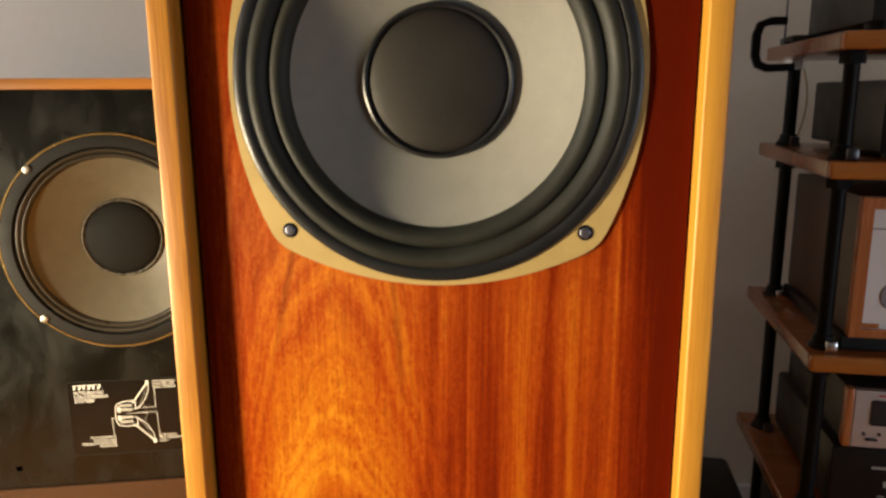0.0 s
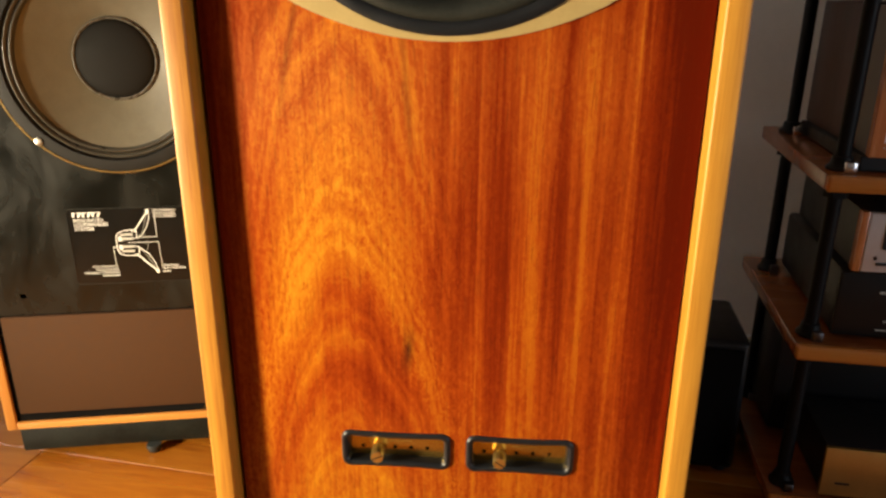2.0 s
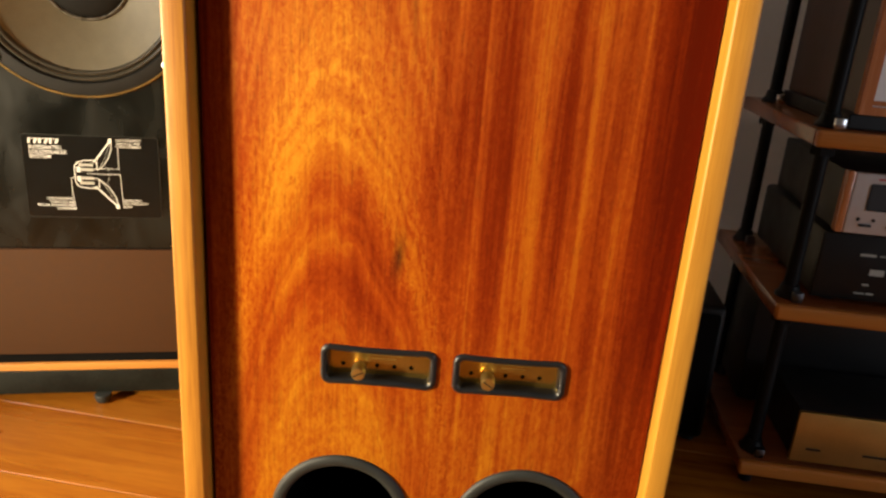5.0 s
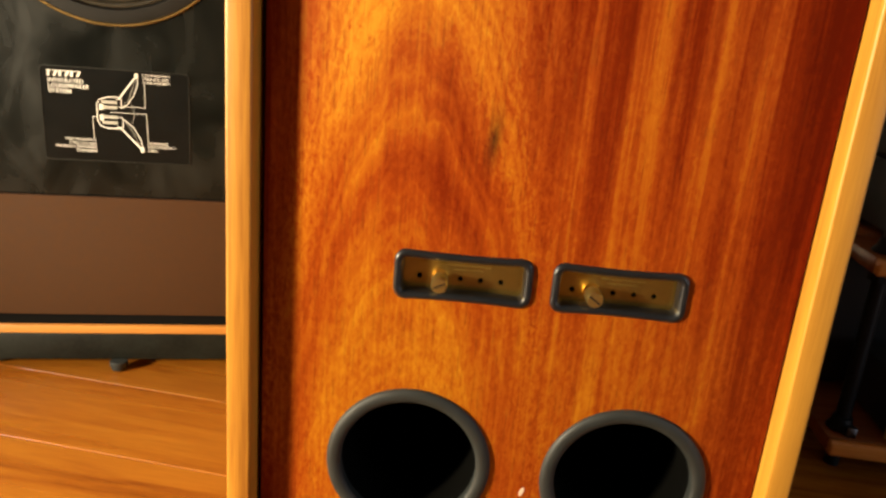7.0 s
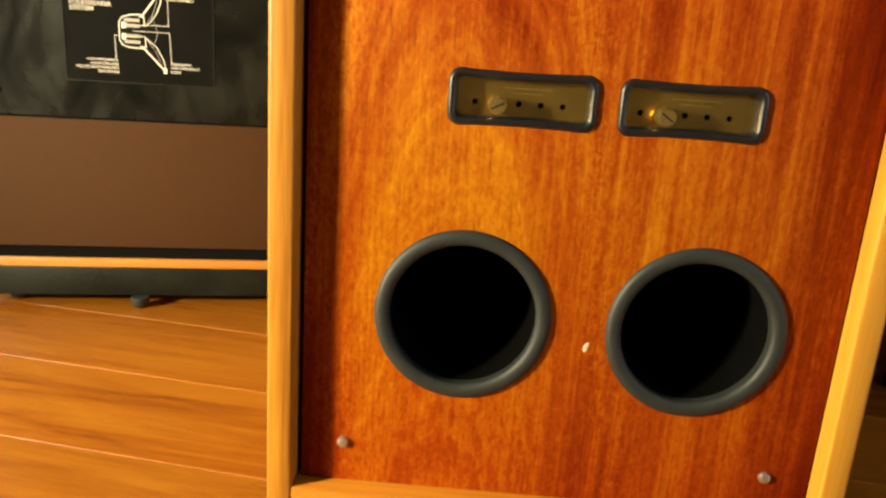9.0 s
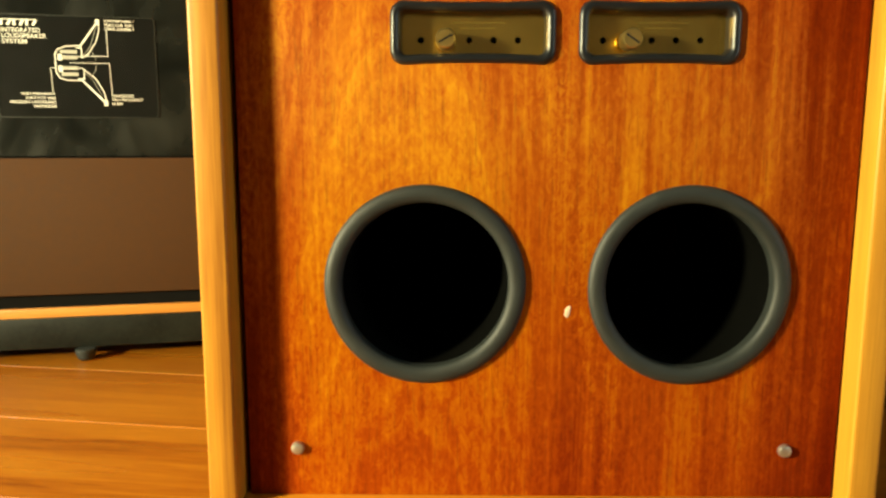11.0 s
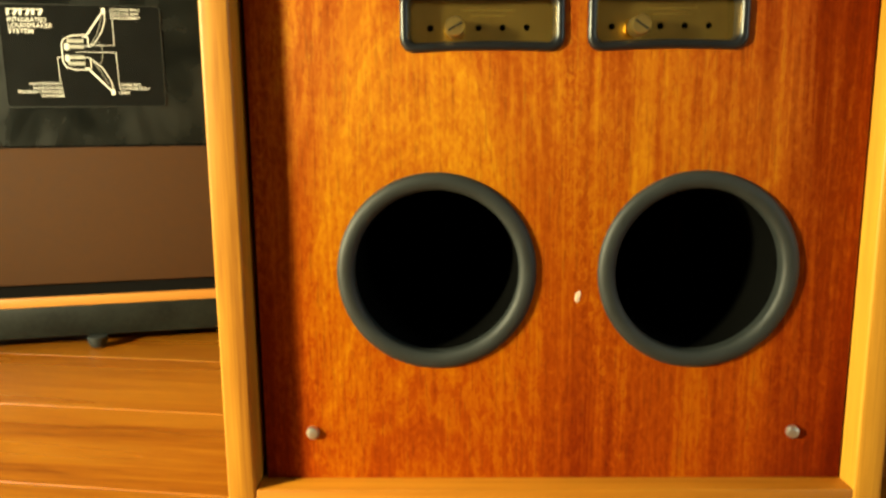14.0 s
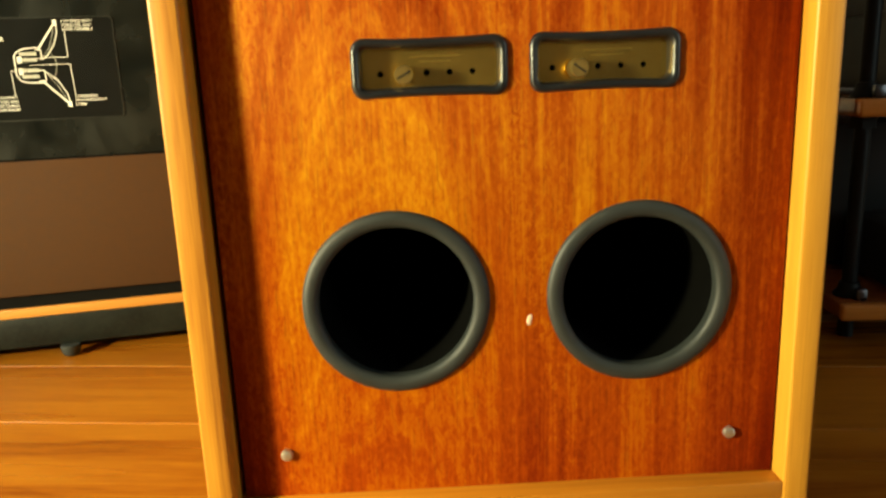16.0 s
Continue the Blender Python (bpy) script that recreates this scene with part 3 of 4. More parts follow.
spk = thing("loudspeaker", "tall floor loudspeaker with honey wood frame and reddish veneer front", "loudspeaker", pose(0, 0, 0))
for sx, lab in ((-1, ""), (1, "")):
    a, b = sorted((sx * HALF, sx * (HALF - TH)))
    part("side_panel", box(a, b, 0, DEEP, ZB, ZT, 0.0022, 3), HONEY_Z, spk, lab, True)
part("bottom_panel", box(-HALF + TH, HALF - TH, 0.0006, DEEP, ZB + 0.0004, ZB + TH, 0.0012, 2), HONEY_X, spk, "", True)
part("top_panel", box(-HALF + TH, HALF - TH, 0.0006, DEEP, ZT - TH, ZT - 0.0004, 0.0012, 2), HONEY_X, spk, "", True)
part("back_panel", box(-HALF + TH, HALF - TH, DEEP - 0.02, DEEP - 0.004, ZB + TH, ZT - TH), BLACK_GAP, spk)
part("baffle_gasket", plate([[(-HALF + TH, ZB + TH), (HALF - TH, ZB + TH), (HALF - TH, ZT - TH), (-HALF + TH, ZT - TH)],
                             [(-0.19, 0.07), (0.19, 0.07), (0.19, 1.09), (-0.19, 1.09)]], YB + 0.010, YB + 0.02), BLACK_GAP, spk, "black felt strip round the front board")
loops = [[(-0.2012, ZB + TH + 0.0004), (0.2038, ZB + TH + 0.0004), (0.2038, ZT - TH - 0.002), (-0.2012, ZT - TH - 0.002)], circle_pts(0, CZ, 0.148)]
loops += [circle_pts(x, z, 0.060) for x, z in PORTS]
loops += [round_rect(x0 + 0.003, x1 - 0.003, TZ0 + 0.003, TZ1 - 0.003, 0.006) for x0, x1 in TRAYS]
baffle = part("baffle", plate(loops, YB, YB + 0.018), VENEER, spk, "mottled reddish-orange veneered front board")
part("plinth", box(-0.17, 0.17, 0.10, DEEP - 0.03, 0.0, ZB, 0.002), PLINTH, spk, "black plinth under the cabinet")
woofer_large(spk, CZ, YB)


def port(parent, x, z, y):
    prof = []
    for i in range(17):
        a = math.pi * (i / 16)
        prof.append((0.0618 + 0.0060 * math.cos(a), y - 0.0042 * math.sin(a)))
    prof += [(0.0560, y + 0.004), (0.0562, y + 0.007)]
    ring = part("port_ring", lathe(prof, 96, (x, 0, z)), RUBBER, parent, "soft black rubber ring of the bass port", True)
    part("tube", lathe([(0.0572, y + 0.004), (0.0566, y + 0.007), (0.0562, y + 0.03), (0.0562, y + 0.21), (0.0572, y + 0.211)], 72, (x, 0, z)), TUBE, ring, "black tube", True)
    return ring


for x, z in PORTS:
    port(spk, x, z, YB)


def tray(parent, x0, x1, y, screw_x, holes, turn):
    """A black moulded recess with a brass back plate, five sockets and a thumb screw in the second."""
    depth = 0.0105
    z0, z1 = TZ0, TZ1
    lp = []
    for inset, out, r in ((0.0, 0.0, 0.0090), (0.0005, 0.0016, 0.0088), (0.0018, 0.0027, 0.0080), (0.0034, 0.0029, 0.0070), (0.0052, 0.0020, 0.0056), (0.0062, 0.0, 0.0048), (0.0066, -depth, 0.0044)):
        lp.append([(x, y - out, z) for x, z in bowed_rect(x0 + inset, x1 - inset, z0 + inset, z1 - inset, r, 0.0011)])
    bz = part("control_recess", loft(lp), BEZEL, parent, "glossy black moulded recess", True)
    zc = 0.3605
    outline = round_rect(x0 + 0.003, x1 - 0.003, z0 + 0.003, z1 - 0.003, 0.004)
    part("brass_plate", plate([outline] + [circle_pts(h, zc, 0.0021, 16) for h in holes], y + depth - 0.001, y + depth + 0.001), BRASS, bz, "polished brass plate")
    for h in holes:
        part("socket", lathe([(0.0024, y + depth - 0.0008), (0.0023, y + depth + 0.006), (0.0008, y + depth + 0.006)], 16, (h, 0, zc)), HOLE, bz, "dark socket", True)
    # thumb screw: shank, knurled head and a slot across its end
    yk = y + depth - 0.001
    b = lathe([(0.0034, yk), (0.0034, yk - 0.003), (0.0058, yk - 0.0035), (0.0063, yk - 0.0045), (0.0063, yk - 0.0172), (0.0056, yk - 0.0185), (0.0008, yk - 0.0185)], 28,
              (screw_x, 0, zc - 0.0010))
    ts = part("thumb_screw", b, KNOB, bz, "slotted brass thumb screw", True)
    s = strip([(screw_x - 0.0046 * math.cos(turn), zc - 0.001 - 0.0046 * math.sin(turn)), (screw_x + 0.0046 * math.cos(turn), zc - 0.001 + 0.0046 * math.sin(turn))],
              0.0011, yk - 0.0184, 0.0003)
    part("slot", s, DARK_STEEL, ts)
    # worn markings along the plate
    for i, w in enumerate((0.034, 0.022)):
        cx = (x0 + x1) / 2 + 0.004
        part("marking", strip([(cx - w / 2, 0.3715 - 0.0035 * i), (cx + w / 2, 0.3715 - 0.0035 * i)], 0.0007, y + depth - 0.0012, 0.0002), BRASS_INK, bz)
    return bz


tray(spk, *TRAYS[0], YB, -0.0655, [-0.0185 - 0.0158 * k for k in (0, 1, 2, 4)], 0.5)
tray(spk, *TRAYS[1], YB, 0.0520, [0.1000 - 0.0158 * k for k in (0, 1, 2, 4)], -0.6)
for x in (-0.1675, 0.1690):
    bolt("screw", x, YB, 0.0845, 0.0046, 0.0036, STEEL, spk, "bright steel pan-head screw")
# a chip of bare wood between the ports
b = bmesh.new()
bmesh.ops.create_icosphere(b, subdivisions=2, radius=1)
for v in b.verts:
    k = 1 + 0.25 * noise.noise(v.co * 1.7)
    v.co = Vector((0.0172 + (v.co.x * 0.0021 + v.co.z * 0.0007) * k, YB + v.co.y * 0.0005, 0.1820 + v.co.z * 0.0040 * k))
part("chip", b, CHIP, spk, "small pale chip in the veneer")


# ---------------------------------------------------------------- the black-fronted loudspeaker
LH = 0.252
blk = thing("loudspeaker", "floor loudspeaker with scuffed black front and brown grille strip", "loudspeaker",
            pose(-0.565 + 0.022 * math.cos(radians(12)), 0.497 + 0.022 * math.sin(radians(12)), 0, 0, 0, 12))
LZ0, LZ1, LT, LTB = 0.059, 0.928, 0.0165, 0.0130
for sx in (-1, 1):
    a, b = sorted((sx * LH, sx * (LH - LT)))
    part("side_panel", box(a, b, -0.003, 0.33, LZ0, LZ1, 0.0015), CHERRY_Z, blk, "", True)
part("bottom_panel", box(-LH + LT, LH - LT, -0.0026, 0.33, LZ0 + 0.0003, LZ0 + LTB, 0.001), CHERRY_X, blk, "", True)
part("top_panel", box(-LH + LT, LH - LT, -0.0026, 0.33, LZ1 - LT, LZ1 - 0.0003, 0.001), CHERRY_X, blk, "", True)
part("back_panel", box(-LH + LT, LH - LT, 0.305, 0.32, LZ0 + LTB, LZ1 - LT), BLACK_GAP, blk)
part("inner_lining", box(-LH + LT, LH - LT, 0.004, 0.012, LZ0 + LTB, 0.2735), BLACK_GAP, blk, "black lining behind the grille strip")
LCZ = 0.678
part("baffle", plate([[(-LH + LT + 0.001, 0.274), (LH - LT - 0.001, 0.274), (LH - LT - 0.001, LZ1 - LT - 0.001), (-LH + LT + 0.001, LZ1 - LT - 0.001)],
                      circle_pts(0, LCZ, 0.150)] + [[(-0.188, 0.303), (-0.179, 0.303), (-0.179, 0.311), (-0.188, 0.311)]], 0.0, 0.018), BLACK_PAINT, blk,
     "scuffed matt black front board")
part("grille_strip", box(-LH + LT + 0.010, LH - LT - 0.010, -0.004, 0.0038, 0.0900, 0.2715, 0.0025), CLOTH, blk, "brown cloth grille strip", True)
part("plinth", box(-LH + 0.02, LH - 0.02, -0.002, 0.31, 0.0165, LZ0, 0.0015), PLINTH, blk, "worn black plinth", True)
for fx, fy in ((-0.013, -0.006), (-0.19, 0.03), (0.19, 0.03), (-0.19, 0.27), (0.19, 0.27)):
    part("foot", lathe([(0.0008, 0.0163), (0.0122, 0.0163), (0.0130, 0.0155), (0.0130, 0.010), (0.0105, 0.003), (0.0055, 0.0), (0.0008, 0.0)], 24, (fx, fy, 0), "z"), RUBBER, blk, "black rubber foot", True)
woofer_round(blk, LCZ, 0.0)

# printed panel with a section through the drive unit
PL = part("label_panel", plate([round_rect(-0.097, 0.097, 0.323, 0.452, 0.006)], -0.0008, 0.0), LABEL_FILM, blk, "glossy black label panel with white print")
PY = -0.0009
part("panel_edge", plate([round_rect(-0.0970, 0.0970, 0.3230, 0.4520, 0.006), round_rect(-0.0956, 0.0956, 0.3244, 0.4506, 0.005)], -0.0015, -0.00085), PANEL_EDGE, PL, "thin raised grey edge")


def lx(c):
    return (c - 441) * 0.000217


def lz(c):
    return 0.4665 - c * 0.000243


def line(pts, w, mat=PRINT, name="printed_line"):
    part(name, strip([(lx(a), lz(c)) for a, c in pts], w * 0.8, PY), mat, PL)


def block(x0, x1, z0, z1, mat=PRINT, name="printed_block"):
    zc = (z0 + z1) / 2
    h = abs(lz(z0) - lz(z1))
    part(name, strip([(lx(x0) + h / 2, lz(zc)), (lx(x1) - h / 2, lz(zc))], h, PY), mat, PL)


line([(458, 222), (560, 98)], 0.0026)
line([(462, 392), (578, 502)], 0.0026)
block(550, 582, 76, 106)
block(572, 604, 496, 526)
line([(572, 108), (572, 140), (548, 200), (505, 255), (470, 276)], 0.0014)
line([(556, 120), (520, 215), (480, 262)], 0.0007, PRINT_GREY)
line([(588, 494), (582, 455), (540, 385), (470, 332)], 0.0014)
line([(570, 478), (530, 405), (488, 352)], 0.0007, PRINT_GREY)
line([(452, 214), (385, 218), (338, 234), (322, 258), (322, 354), (340, 382), (385, 394), (456, 394)], 0.0018)
line([(440, 226), (470, 226), (470, 270)], 0.0016)
line([(440, 386), (476, 386), (476, 340)], 0.0016)
for z in (246, 276, 330, 362):
    block(346, 448, z - 9, z + 9, PRINT_GREY)
block(330, 366, 258, 292)
block(330, 366, 318, 352)
line([(366, 268), (480, 272)], 0.0011)
line([(366, 336), (470, 330)], 0.0011)
line([(492, 267), (614, 267), (614, 132)], 0.0009)
line([(400, 303), (620, 303), (626, 466)], 0.0009)
line([(322, 331), (294, 331), (297, 458)], 0.0009)
line([(450 + 96 * math.cos(radians(a)), 305 + 96 * math.sin(radians(a))) for a in range(-42, 43, 6)], 0.0007, PRINT_GREY)
# maker's mark as plain slanted bars
for k in range(6):
    x = 46 + 34 * k
    line([(x, 114), (x + (14 if k % 2 else 2), 92)], 0.0042, PRINT, "maker_mark")
line([(40, 88), (234, 88)], 0.0016, PRINT, "maker_mark")


def words(rows, x, z, width, height, step, align="left"):
    for i, (txt, w) in enumerate(rows):
        part("printed_word", lettering(txt, lx(x), lz(z + step * i), w * 0.000217, height, PY, align), PRINT, PL)


words([("INTEGRATED", 208), ("LOUDSPEAKER", 242), ("SYSTEM", 134)], 42, 152, 0, 0.0056, 29)
words([("LOW FREQUENCY", 172), ("VOICE COIL AND", 160), ("CONE ASSEMBLY", 170)], 602, 92, 0, 0.0036, 20)
words([("CONCENTRIC", 126), ("HIGH FREQUENCY", 176), ("HORN", 58)], 622, 480, 0, 0.0036, 21)
words([("HIGH FREQUENCY", 186), ("VOICE COIL AND", 166), ("PRECISION CONTOURED", 248), ("DIAPHRAGM", 122)], 310, 474, 0, 0.0036, 21, "right")


# ---------------------------------------------------------------- the rack
RM = pose(0.469, 0.381, 0, 0, 0, -5.5)
RW, RD = 0.60, 0.375
LEVELS = (0.056, 0.3125, 0.5575, 0.816, 0.9755)
ST = 0.022
rack = thing("equipment_rack", "open rack of glossy brown wooden shelves on black threaded posts", "rack", RM)
for z in LEVELS:
    sh = part("shelf", box(0, RW, 0.0142, RD, z - ST, z, 0.003, 2), SHELF_WOOD, rack, "dark reddish-brown wooden shelf", True)
    # front edge built separately, in a lighter wood than the shelf behind it
    part("front_edge", box(0, RW, 0, 0.014, z - ST, z, 0.004, 3), EDGE_WOOD, sh, "glossy orange wooden front edge", True)
posts = ((0.027, 0.046), (0.031, 0.315), (RW - 0.027, 0.046), (RW - 0.031, 0.315))
for px, py in posts:
    pt = part("post", rod((px, py, 0.0), (px, py, LEVELS[-1] - ST), 0.0098, 18), POST, rack, "black round post", True)
    for z in LEVELS[:-1]:
        part("collar", lathe([(0.019, z), (0.019, z + 0.003), (0.0145, z + 0.008), (0.0125, z + 0.018), (0.0100, z + 0.019)], 20, (px, py, 0), "z"), POST, pt, "", True)
    for z in LEVELS[1:]:
        mat = CHROME if z == LEVELS[-1] and py > 0.2 else POST
        part("nut", lathe([(0.0108, z - ST - 0.0002), (0.0165, z - ST - 0.0002), (0.0165, z - ST - 0.016), (0.0108, z - ST - 0.016)], 6, (px, py, 0), "z"), mat, pt,
             "bright zinc nut" if mat is CHROME else "")
    for z in LEVELS[:4]:
        part("cap", box(px - 0.004, px + 0.010, py - 0.030, py - 0.020, z + 0.0005, z + 0.0155, 0.002), CHROME if z == LEVELS[2] else DARK_STEEL, pt, "bright zinc cap", True)


def local(name, label, category, u, v, z, turn=0.0):
    return thing(name, label, category, RM @ pose(u, v, z, 0, 0, turn))


# clamp on the side of the top shelf
cl = local("c_clamp", "black iron screw clamp gripping the top shelf edge", "clamp", -0.001, 0.27, 0.0)
cb = bmesh.new()
path = [(0.002, 1.0105), (-0.022, 1.0105), (-0.036, 1.005), (-0.041, 0.990), (-0.041, 0.958), (-0.036, 0.945), (-0.022, 0.9390), (0.018, 0.9405)]
sect = [(-0.006, -0.006), (0.006, -0.006), (0.006, 0.006), (-0.006, 0.006)]
rows = []
for i, (x, z) in enumerate(path):
    a, c = Vector(path[max(0, i - 1)]), Vector(path[min(len(path) - 1, i + 1)])
    t = (c - a).normalized()
    nrm = Vector((-t.y, t.x))
    rows.append([cb.verts.new((x + nrm.x * s, w, z + nrm.y * s)) for s, w in sect])
for p, q in zip(rows, rows[1:]):
    for i in range(4):
        cb.faces.new((p[i], p[(i + 1) % 4], q[(i + 1) % 4], q[i]))
cb.faces.new(rows[0])
cb.faces.new(rows[-1])
part("c_frame", cb, POST, cl, "black iron frame")
part("spindle", rod((0.001, 0, 0.978), (0.001, 0, 1.050), 0.0016, 12), DARK_STEEL, cl, "thin dark steel spindle", True)
part("pad", lathe([(0.0008, 0.9759), (0.006, 0.9759), (0.006, 0.979), (0.002, 0.981)], 18, (0.006, 0, 0), "z"), POST, cl, "", True)

# top: dark grey unit on black feet
dv = local("amplifier", "dark grey metal hi-fi unit on black feet", "amplifier", 0.046, 0.050, LEVELS[4])
part("body", box(0, 0.43, 0, 0.265, 0.014, 0.115, 0.003), DEVICE_GREY, dv, "", True)
for u, v in ((0.02, 0.03), (0.41, 0.03), (0.02, 0.235), (0.41, 0.235)):
    part("foot", lathe([(0.017, 0.0005), (0.018, 0.014), (0.0008, 0.014)], 20, (u, v, 0), "z"), DEVICE_BLACK, dv, "", True)
tb = local("flat_box", "thin flat black box lying on the top shelf", "box", 0.006, 0.245, LEVELS[4])
part("case", box(0, 0.042, 0, 0.075, 0.0005, 0.012, 0.002), DEVICE_BLACK, tb, "", True)

# second shelf: black unit
dv = local("power_supply", "plain black metal hi-fi box", "hi-fi unit", 0.070, 0.040, LEVELS[3])
part("body", box(0, 0.42, 0, 0.29, 0.010, 0.101, 0.003), DEVICE_BLACK, dv, "", True)
part("front_plate", box(-0.003, 0.423, -0.006, -0.0005, 0.008, 0.103, 0.0015), DEVICE_BLACK, dv, "", True)
for u, v in ((0.03, 0.03), (0.39, 0.03), (0.03, 0.24), (0.39, 0.24)):
    part("foot", lathe([(0.015, 0.0005), (0.016, 0.010), (0.0008, 0.010)], 20, (u, v, 0), "z"), DEVICE_BLACK, dv, "", True)

# third shelf: wooden-cased unit with a white panel
dv = local("wooden_cased_unit", "brown wooden case with pale framed front panel on a black base", "hi-fi unit", 0.0535, 0.030, LEVELS[2])
part("base", box(-0.008, 0.43, 0.004, 0.290, 0.0005, 0.0205, 0.002), DEVICE_BLACK, dv, "black base")
part("case", box(0, 0.42, 0.012, 0.295, 0.0205, 0.2105, 0.003), CASE_DARK, dv, "", True)
part("front_bezel", plate([[(-0.001, 0.021), (0.421, 0.021), (0.421, 0.2105), (-0.001, 0.2105)], [(0.0140, 0.0320), (0.4060, 0.0320), (0.4060, 0.1955), (0.0140, 0.1955)]], -0.002, 0.0115), FACE_WOOD, dv,
     "glossy reddish wooden front surround")
fp = part("front_panel", box(0.0140, 0.4060, 0.006, 0.0112, 0.0320, 0.1955), PANEL_WHITE, dv, "pale grey front panel")
part("seam", box(0.014, 0.406, 0.0052, 0.0058, 0.1680, 0.1692), DEVICE_BLACK, fp)
part("edge_line", box(0.014, 0.0149, 0.0052, 0.0058, 0.140, 0.195), DEVICE_BLACK, fp)
# grey discs stand in for blurred reflections in the glossy front
for u, z, r in ((0.062, 0.137, 0.017), (0.056, 0.078, 0.021), (0.156, 0.137, 0.017), (0.156, 0.078, 0.021)):
    part("reflection_disc", lathe([(r, 0.0058), (r * 0.96, 0.0040), (r * 0.55, 0.0034), (r * 0.5, 0.0046), (0.0008, 0.0046)], 32, (u, 0, z)), PANEL_DISC, fp, "round grey disc standing in for a reflection", True)
part("tag", box(0.016, 0.038, 0.0046, 0.0056, 0.0330, 0.0395, 0.0004), FACE_WOOD, fp)

# fourth shelf: silver unit on a black one
dv = local("tape_player", "black hi-fi deck with small pale markings", "hi-fi unit", 0.052, 0.034, LEVELS[1])
part("body", box(0.0, 0.43, 0.006, 0.29, 0.008, 0.1045, 0.006), DEVICE_BLACK, dv, "", True)
part("front_plate", box(-0.002, 0.432, -0.004, 0.0055, 0.009, 0.1045, 0.003), DEVICE_BLACK, dv, "", True)
for u, z, w, h in ((0.050, 0.0755, 0.021, 0.0035), (0.0675, 0.0485, 0.0195, 0.009), (0.062, 0.033, 0.009, 0.0025), (0.054, 0.020, 0.014, 0.002), (0.070, 0.020, 0.010, 0.0025), (0.076, 0.0765, 0.030, 0.0015), (0.124, 0.051, 0.040, 0.006)):
    part("marking", box(u, u + w, -0.0052, -0.0044, z, z + h), PRINT_GREY, dv)
for u, v in ((0.03, 0.03), (0.40, 0.03), (0.03, 0.24), (0.40, 0.24)):
    part("foot", lathe([(0.013, 0.0005), (0.014, 0.008), (0.0008, 0.008)], 20, (u, v, 0), "z"), DEVICE_BLACK, dv, "", True)
dv = local("tuner", "silver-fronted hi-fi unit with wooden side cheeks", "hi-fi unit", 0.0615, 0.032, LEVELS[1] + 0.1048)
part("body", box(0.004, 0.411, 0.0165, 0.28, 0.0005, 0.084, 0.002), DEVICE_GREY, dv, "", True)
for u in (0.0, 0.402):
    part("side_cheek", box(u, u + 0.0105, 0.0, 0.016, 0.0003, 0.086, 0.002), FACE_WOOD, dv, "reddish wooden side cheek", True)
fp = part("front_panel", box(0.011, 0.4015, 0.0, 0.0095, 0.001, 0.0848, 0.0012), SILVER, dv, "brushed silver front panel", True)
part("display_rim", plate([round_rect(0.032, 0.28, 0.0345, 0.0715, 0.003), round_rect(0.0345, 0.2775, 0.0370, 0.0690, 0.002)], -0.002, -0.0003), DEVICE_BLACK, fp)
part("display", box(0.0345, 0.2775, -0.0012, -0.0004, 0.0370, 0.0690), DEVICE_GREY, fp, "grey display window")
for u in (0.028, 0.064, 0.098):
    part("button", box(u, u + 0.016, -0.004, -0.0002, 0.012, 0.0155, 0.001), DEVICE_GREY, fp, "", True)
for u in (0.026, 0.046):
    part("jack", lathe([(0.0024, 0.0), (0.0024, -0.0012), (0.0008, -0.0012)], 14, (u, 0, 0.0215)), DEVICE_BLACK, fp, "", True)
part("badge", box(0.040, 0.050, -0.0008, -0.0001, 0.0765, 0.0795), BADGE_RED, fp, "small red badge")

# lowest shelf: amplifier with a gold front
dv = local("power_amplifier", "power amplifier with brushed gold front and dark grey lid", "amplifier", 0.070, 0.010, LEVELS[0])
part("body", box(0.004, 0.44, 0.008, 0.155, 0.010, 0.0895, 0.003), DEVICE_GREY, dv, "dark grey lid", True)
part("front_panel", box(0.0, 0.444, 0.0, 0.0075, 0.009, 0.0915, 0.0015), GOLD_FACE, dv, "brushed gold front panel", True)
for u, v in ((0.03, 0.03), (0.41, 0.03), (0.03, 0.13), (0.41, 0.13)):
    part("foot", lathe([(0.014, 0.0005), (0.015, 0.010), (0.0008, 0.010)], 20, (u, v, 0), "z"), DEVICE_BLACK, dv, "", True)
for u, w in ((0.02, 0.02), (0.10, 0.06)):
    part("marking", box(u, u + w, -0.0012, -0.0004, 0.030, 0.033), DEVICE_BLACK, dv)

dv = local("power_supply", "large plain black hi-fi box set back on the lowest shelf", "hi-fi unit", 0.035, 0.185, LEVELS[0])
part("body", box(0, 0.52, 0, 0.175, 0.010, 0.215, 0.004), DEVICE_BLACK, dv, "", True)
for u, v in ((0.03, 0.03), (0.49, 0.03), (0.03, 0.145), (0.49, 0.145)):
    part("foot", lathe([(0.015, 0.0005), (0.016, 0.010), (0.0008, 0.010)], 20, (u, v, 0), "z"), DEVICE_BLACK, dv, "", True)

# a thin lead hanging behind the back post
cu = bmesh.new()
prev = None
for i in range(14):
    f = i / 13
    p = Vector((0.052 + 0.010 * math.sin(4 * f) + 0.008 * f, 0.352 + 0.004 * math.sin(6 * f), 0.953 - 0.136 * f))
    if prev is not None:
        rod(prev, p, 0.0014, 8, cu)
    prev = p
lead = part("cable", cu, CABLE, None, "", True, RM)
tagged(lead, "thin yellowish cable hanging behind the shelves", "cable")

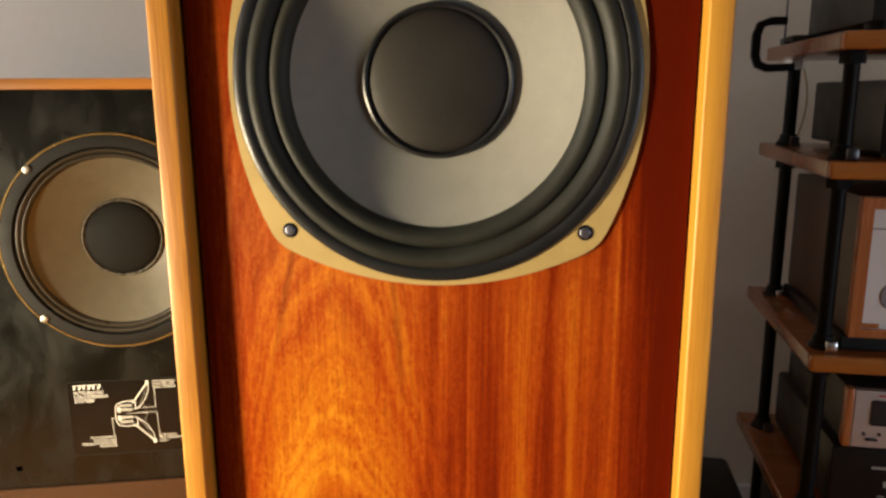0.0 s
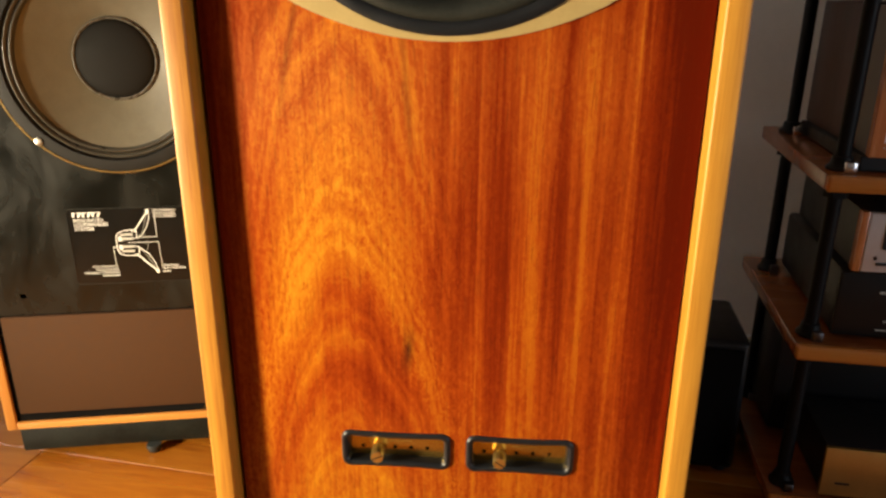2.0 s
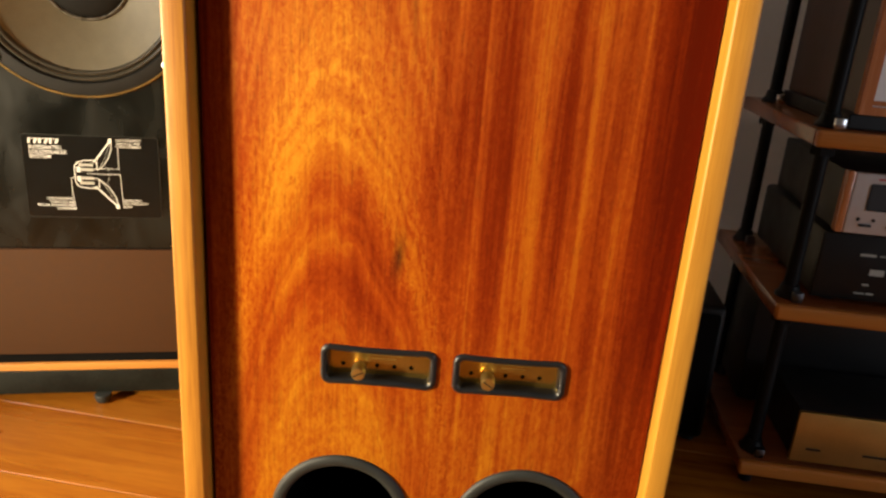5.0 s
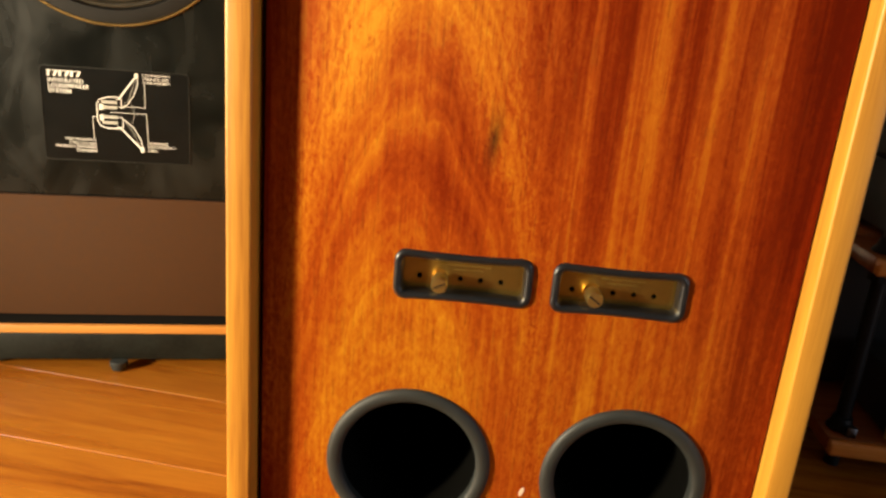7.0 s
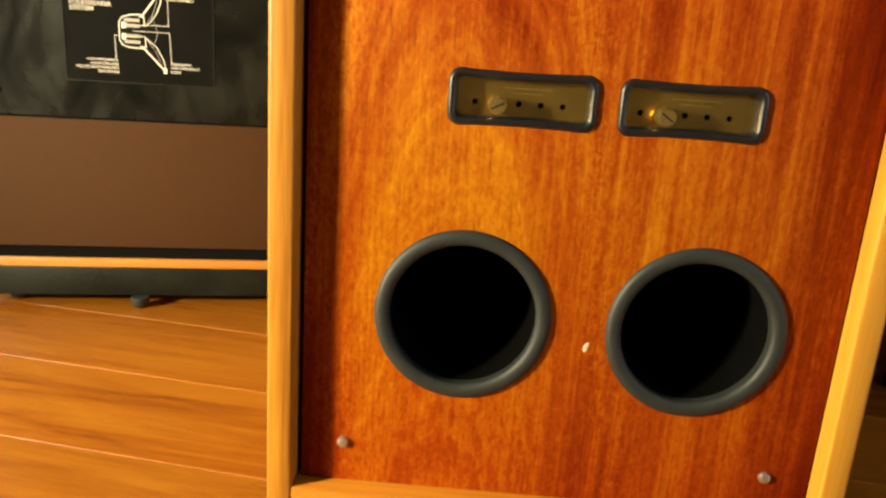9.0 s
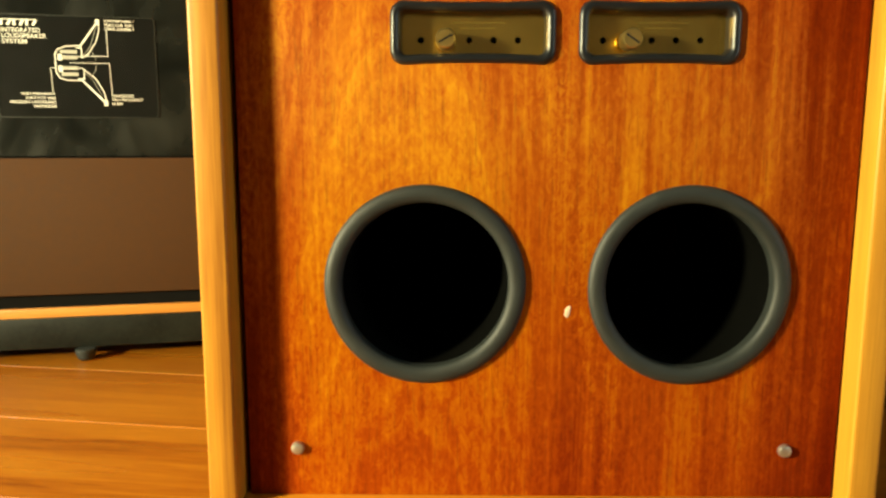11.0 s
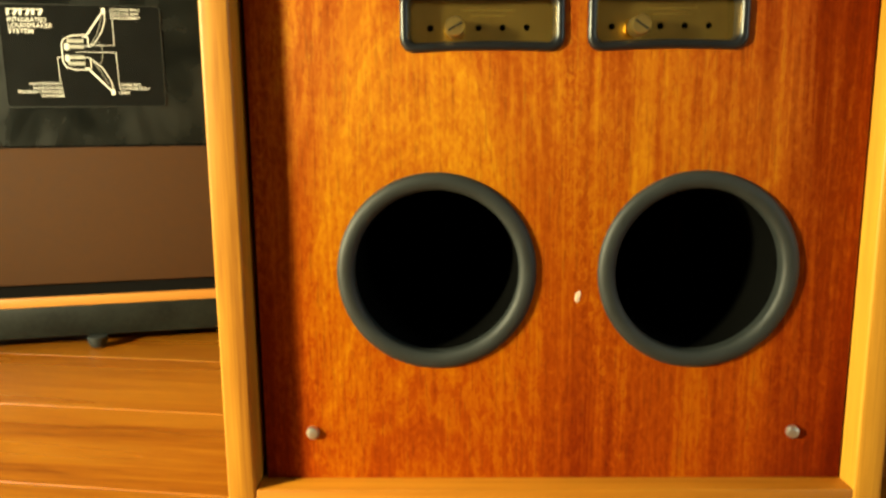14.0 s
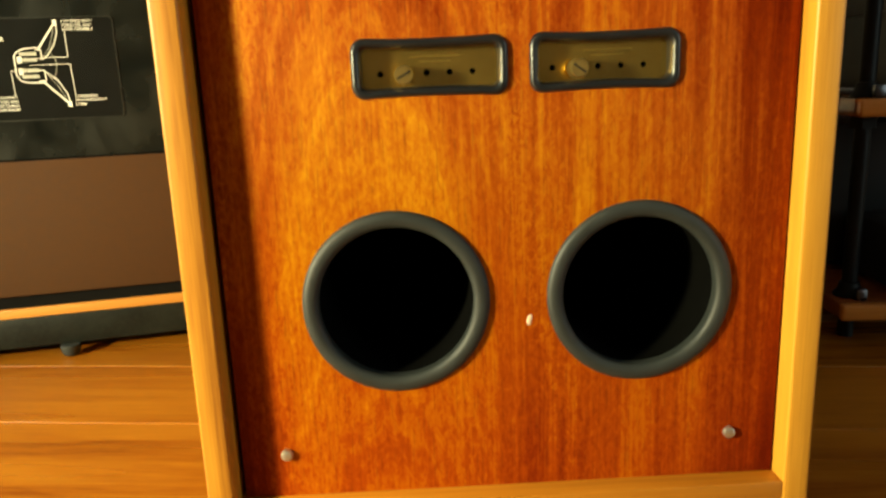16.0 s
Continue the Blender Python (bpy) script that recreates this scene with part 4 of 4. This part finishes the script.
# black box standing on the floor beside the rack
sb = thing("subwoofer", "black box-shaped floor loudspeaker beside the rack", "subwoofer", pose(0.457, 0.512, 0, 0, 0, -5))
part("body", box(-0.205, 0.0, 0.0, 0.18, 0.008, 0.250, 0.010, 3), DEVICE_BLACK, sb, "", True)
part("grille", box(-0.195, -0.010, -0.008, -0.0005, 0.020, 0.238, 0.004), BLACK_GAP, sb, "black cloth grille", True)
for u, v in ((-0.185, 0.02), (-0.02, 0.02), (-0.185, 0.16), (-0.02, 0.16)):
    part("foot", lathe([(0.012, 0.0), (0.012, 0.008), (0.0008, 0.008)], 16, (u, v, 0), "z"), RUBBER, sb, "", True)

# ---------------------------------------------------------------- floor boards
PW, PLEN, TURN_F = 0.163, 1.30, -7.5
board_mesh = None
rng = random.Random(4)
c7, s7 = math.cos(radians(TURN_F)), math.sin(radians(TURN_F))
for r in range(-21, 8):
    # no end joint falls in front of the cabinets but one beside the plinth
    shift = {-1: 1.13, 0: 1.09, 1: 0.30, -2: 1.11, -3: 1.08}.get(r, rng.random() * PLEN)
    for k in range(-3, 4):
        u0 = k * PLEN + shift - 0.6 + 0.0
        vc = r * PW + 0.212 + 0.0 + PW / 2
        uc = u0 + PLEN / 2
        x, y = uc * c7 - vc * s7, uc * s7 + vc * c7
        if not (X0 - 0.75 < x < X1 + 0.75 and Y0 - 0.25 < y < Y1 + 0.25):
            continue
        # boards that meet a wall are cut off under it
        inside = all(X0 < x + a * c7 - b * s7 < X1 and Y0 < y + a * s7 + b * c7 < Y1 for a in (-PLEN / 2, PLEN / 2) for b in (-PW / 2, PW / 2))
        if not inside:
            bb = box(-PLEN / 2 + 0.0007, PLEN / 2 - 0.0007, -PW / 2 + 0.0007, PW / 2 - 0.0007, -0.010, 0.0, 0.0009, 1)
            m4 = pose(x, y, 0, 0, 0, TURN_F)
            inv = m4.inverted()
            for p, n in (((X0 - 0.01, 0, 0), (-1, 0, 0)), ((X1 + 0.01, 0, 0), (1, 0, 0)), ((0, Y0 - 0.01, 0), (0, -1, 0)), ((0, Y1 + 0.01, 0), (0, 1, 0))):
                bmesh.ops.bisect_plane(bb, geom=bb.verts[:] + bb.edges[:] + bb.faces[:], plane_co=inv @ Vector(p), plane_no=inv.to_3x3() @ Vector(n), clear_outer=True)
            if bb.faces:
                part("board", bb, BOARD, floor, "", False, m4)
            else:
                bb.free()
            continue
        if board_mesh is None:
            bb = box(-PLEN / 2 + 0.0007, PLEN / 2 - 0.0007, -PW / 2 + 0.0007, PW / 2 - 0.0007, -0.010, 0.0, 0.0009, 1)
            first = part("board", bb, BOARD, floor, "", False, pose(x, y, 0, 0, 0, TURN_F))
            board_mesh = first.data
        else:
            ob = new("board", board_mesh)
            ob.parent = floor
            ob.matrix_basis = pose(x, y, 0, 0, 0, TURN_F)
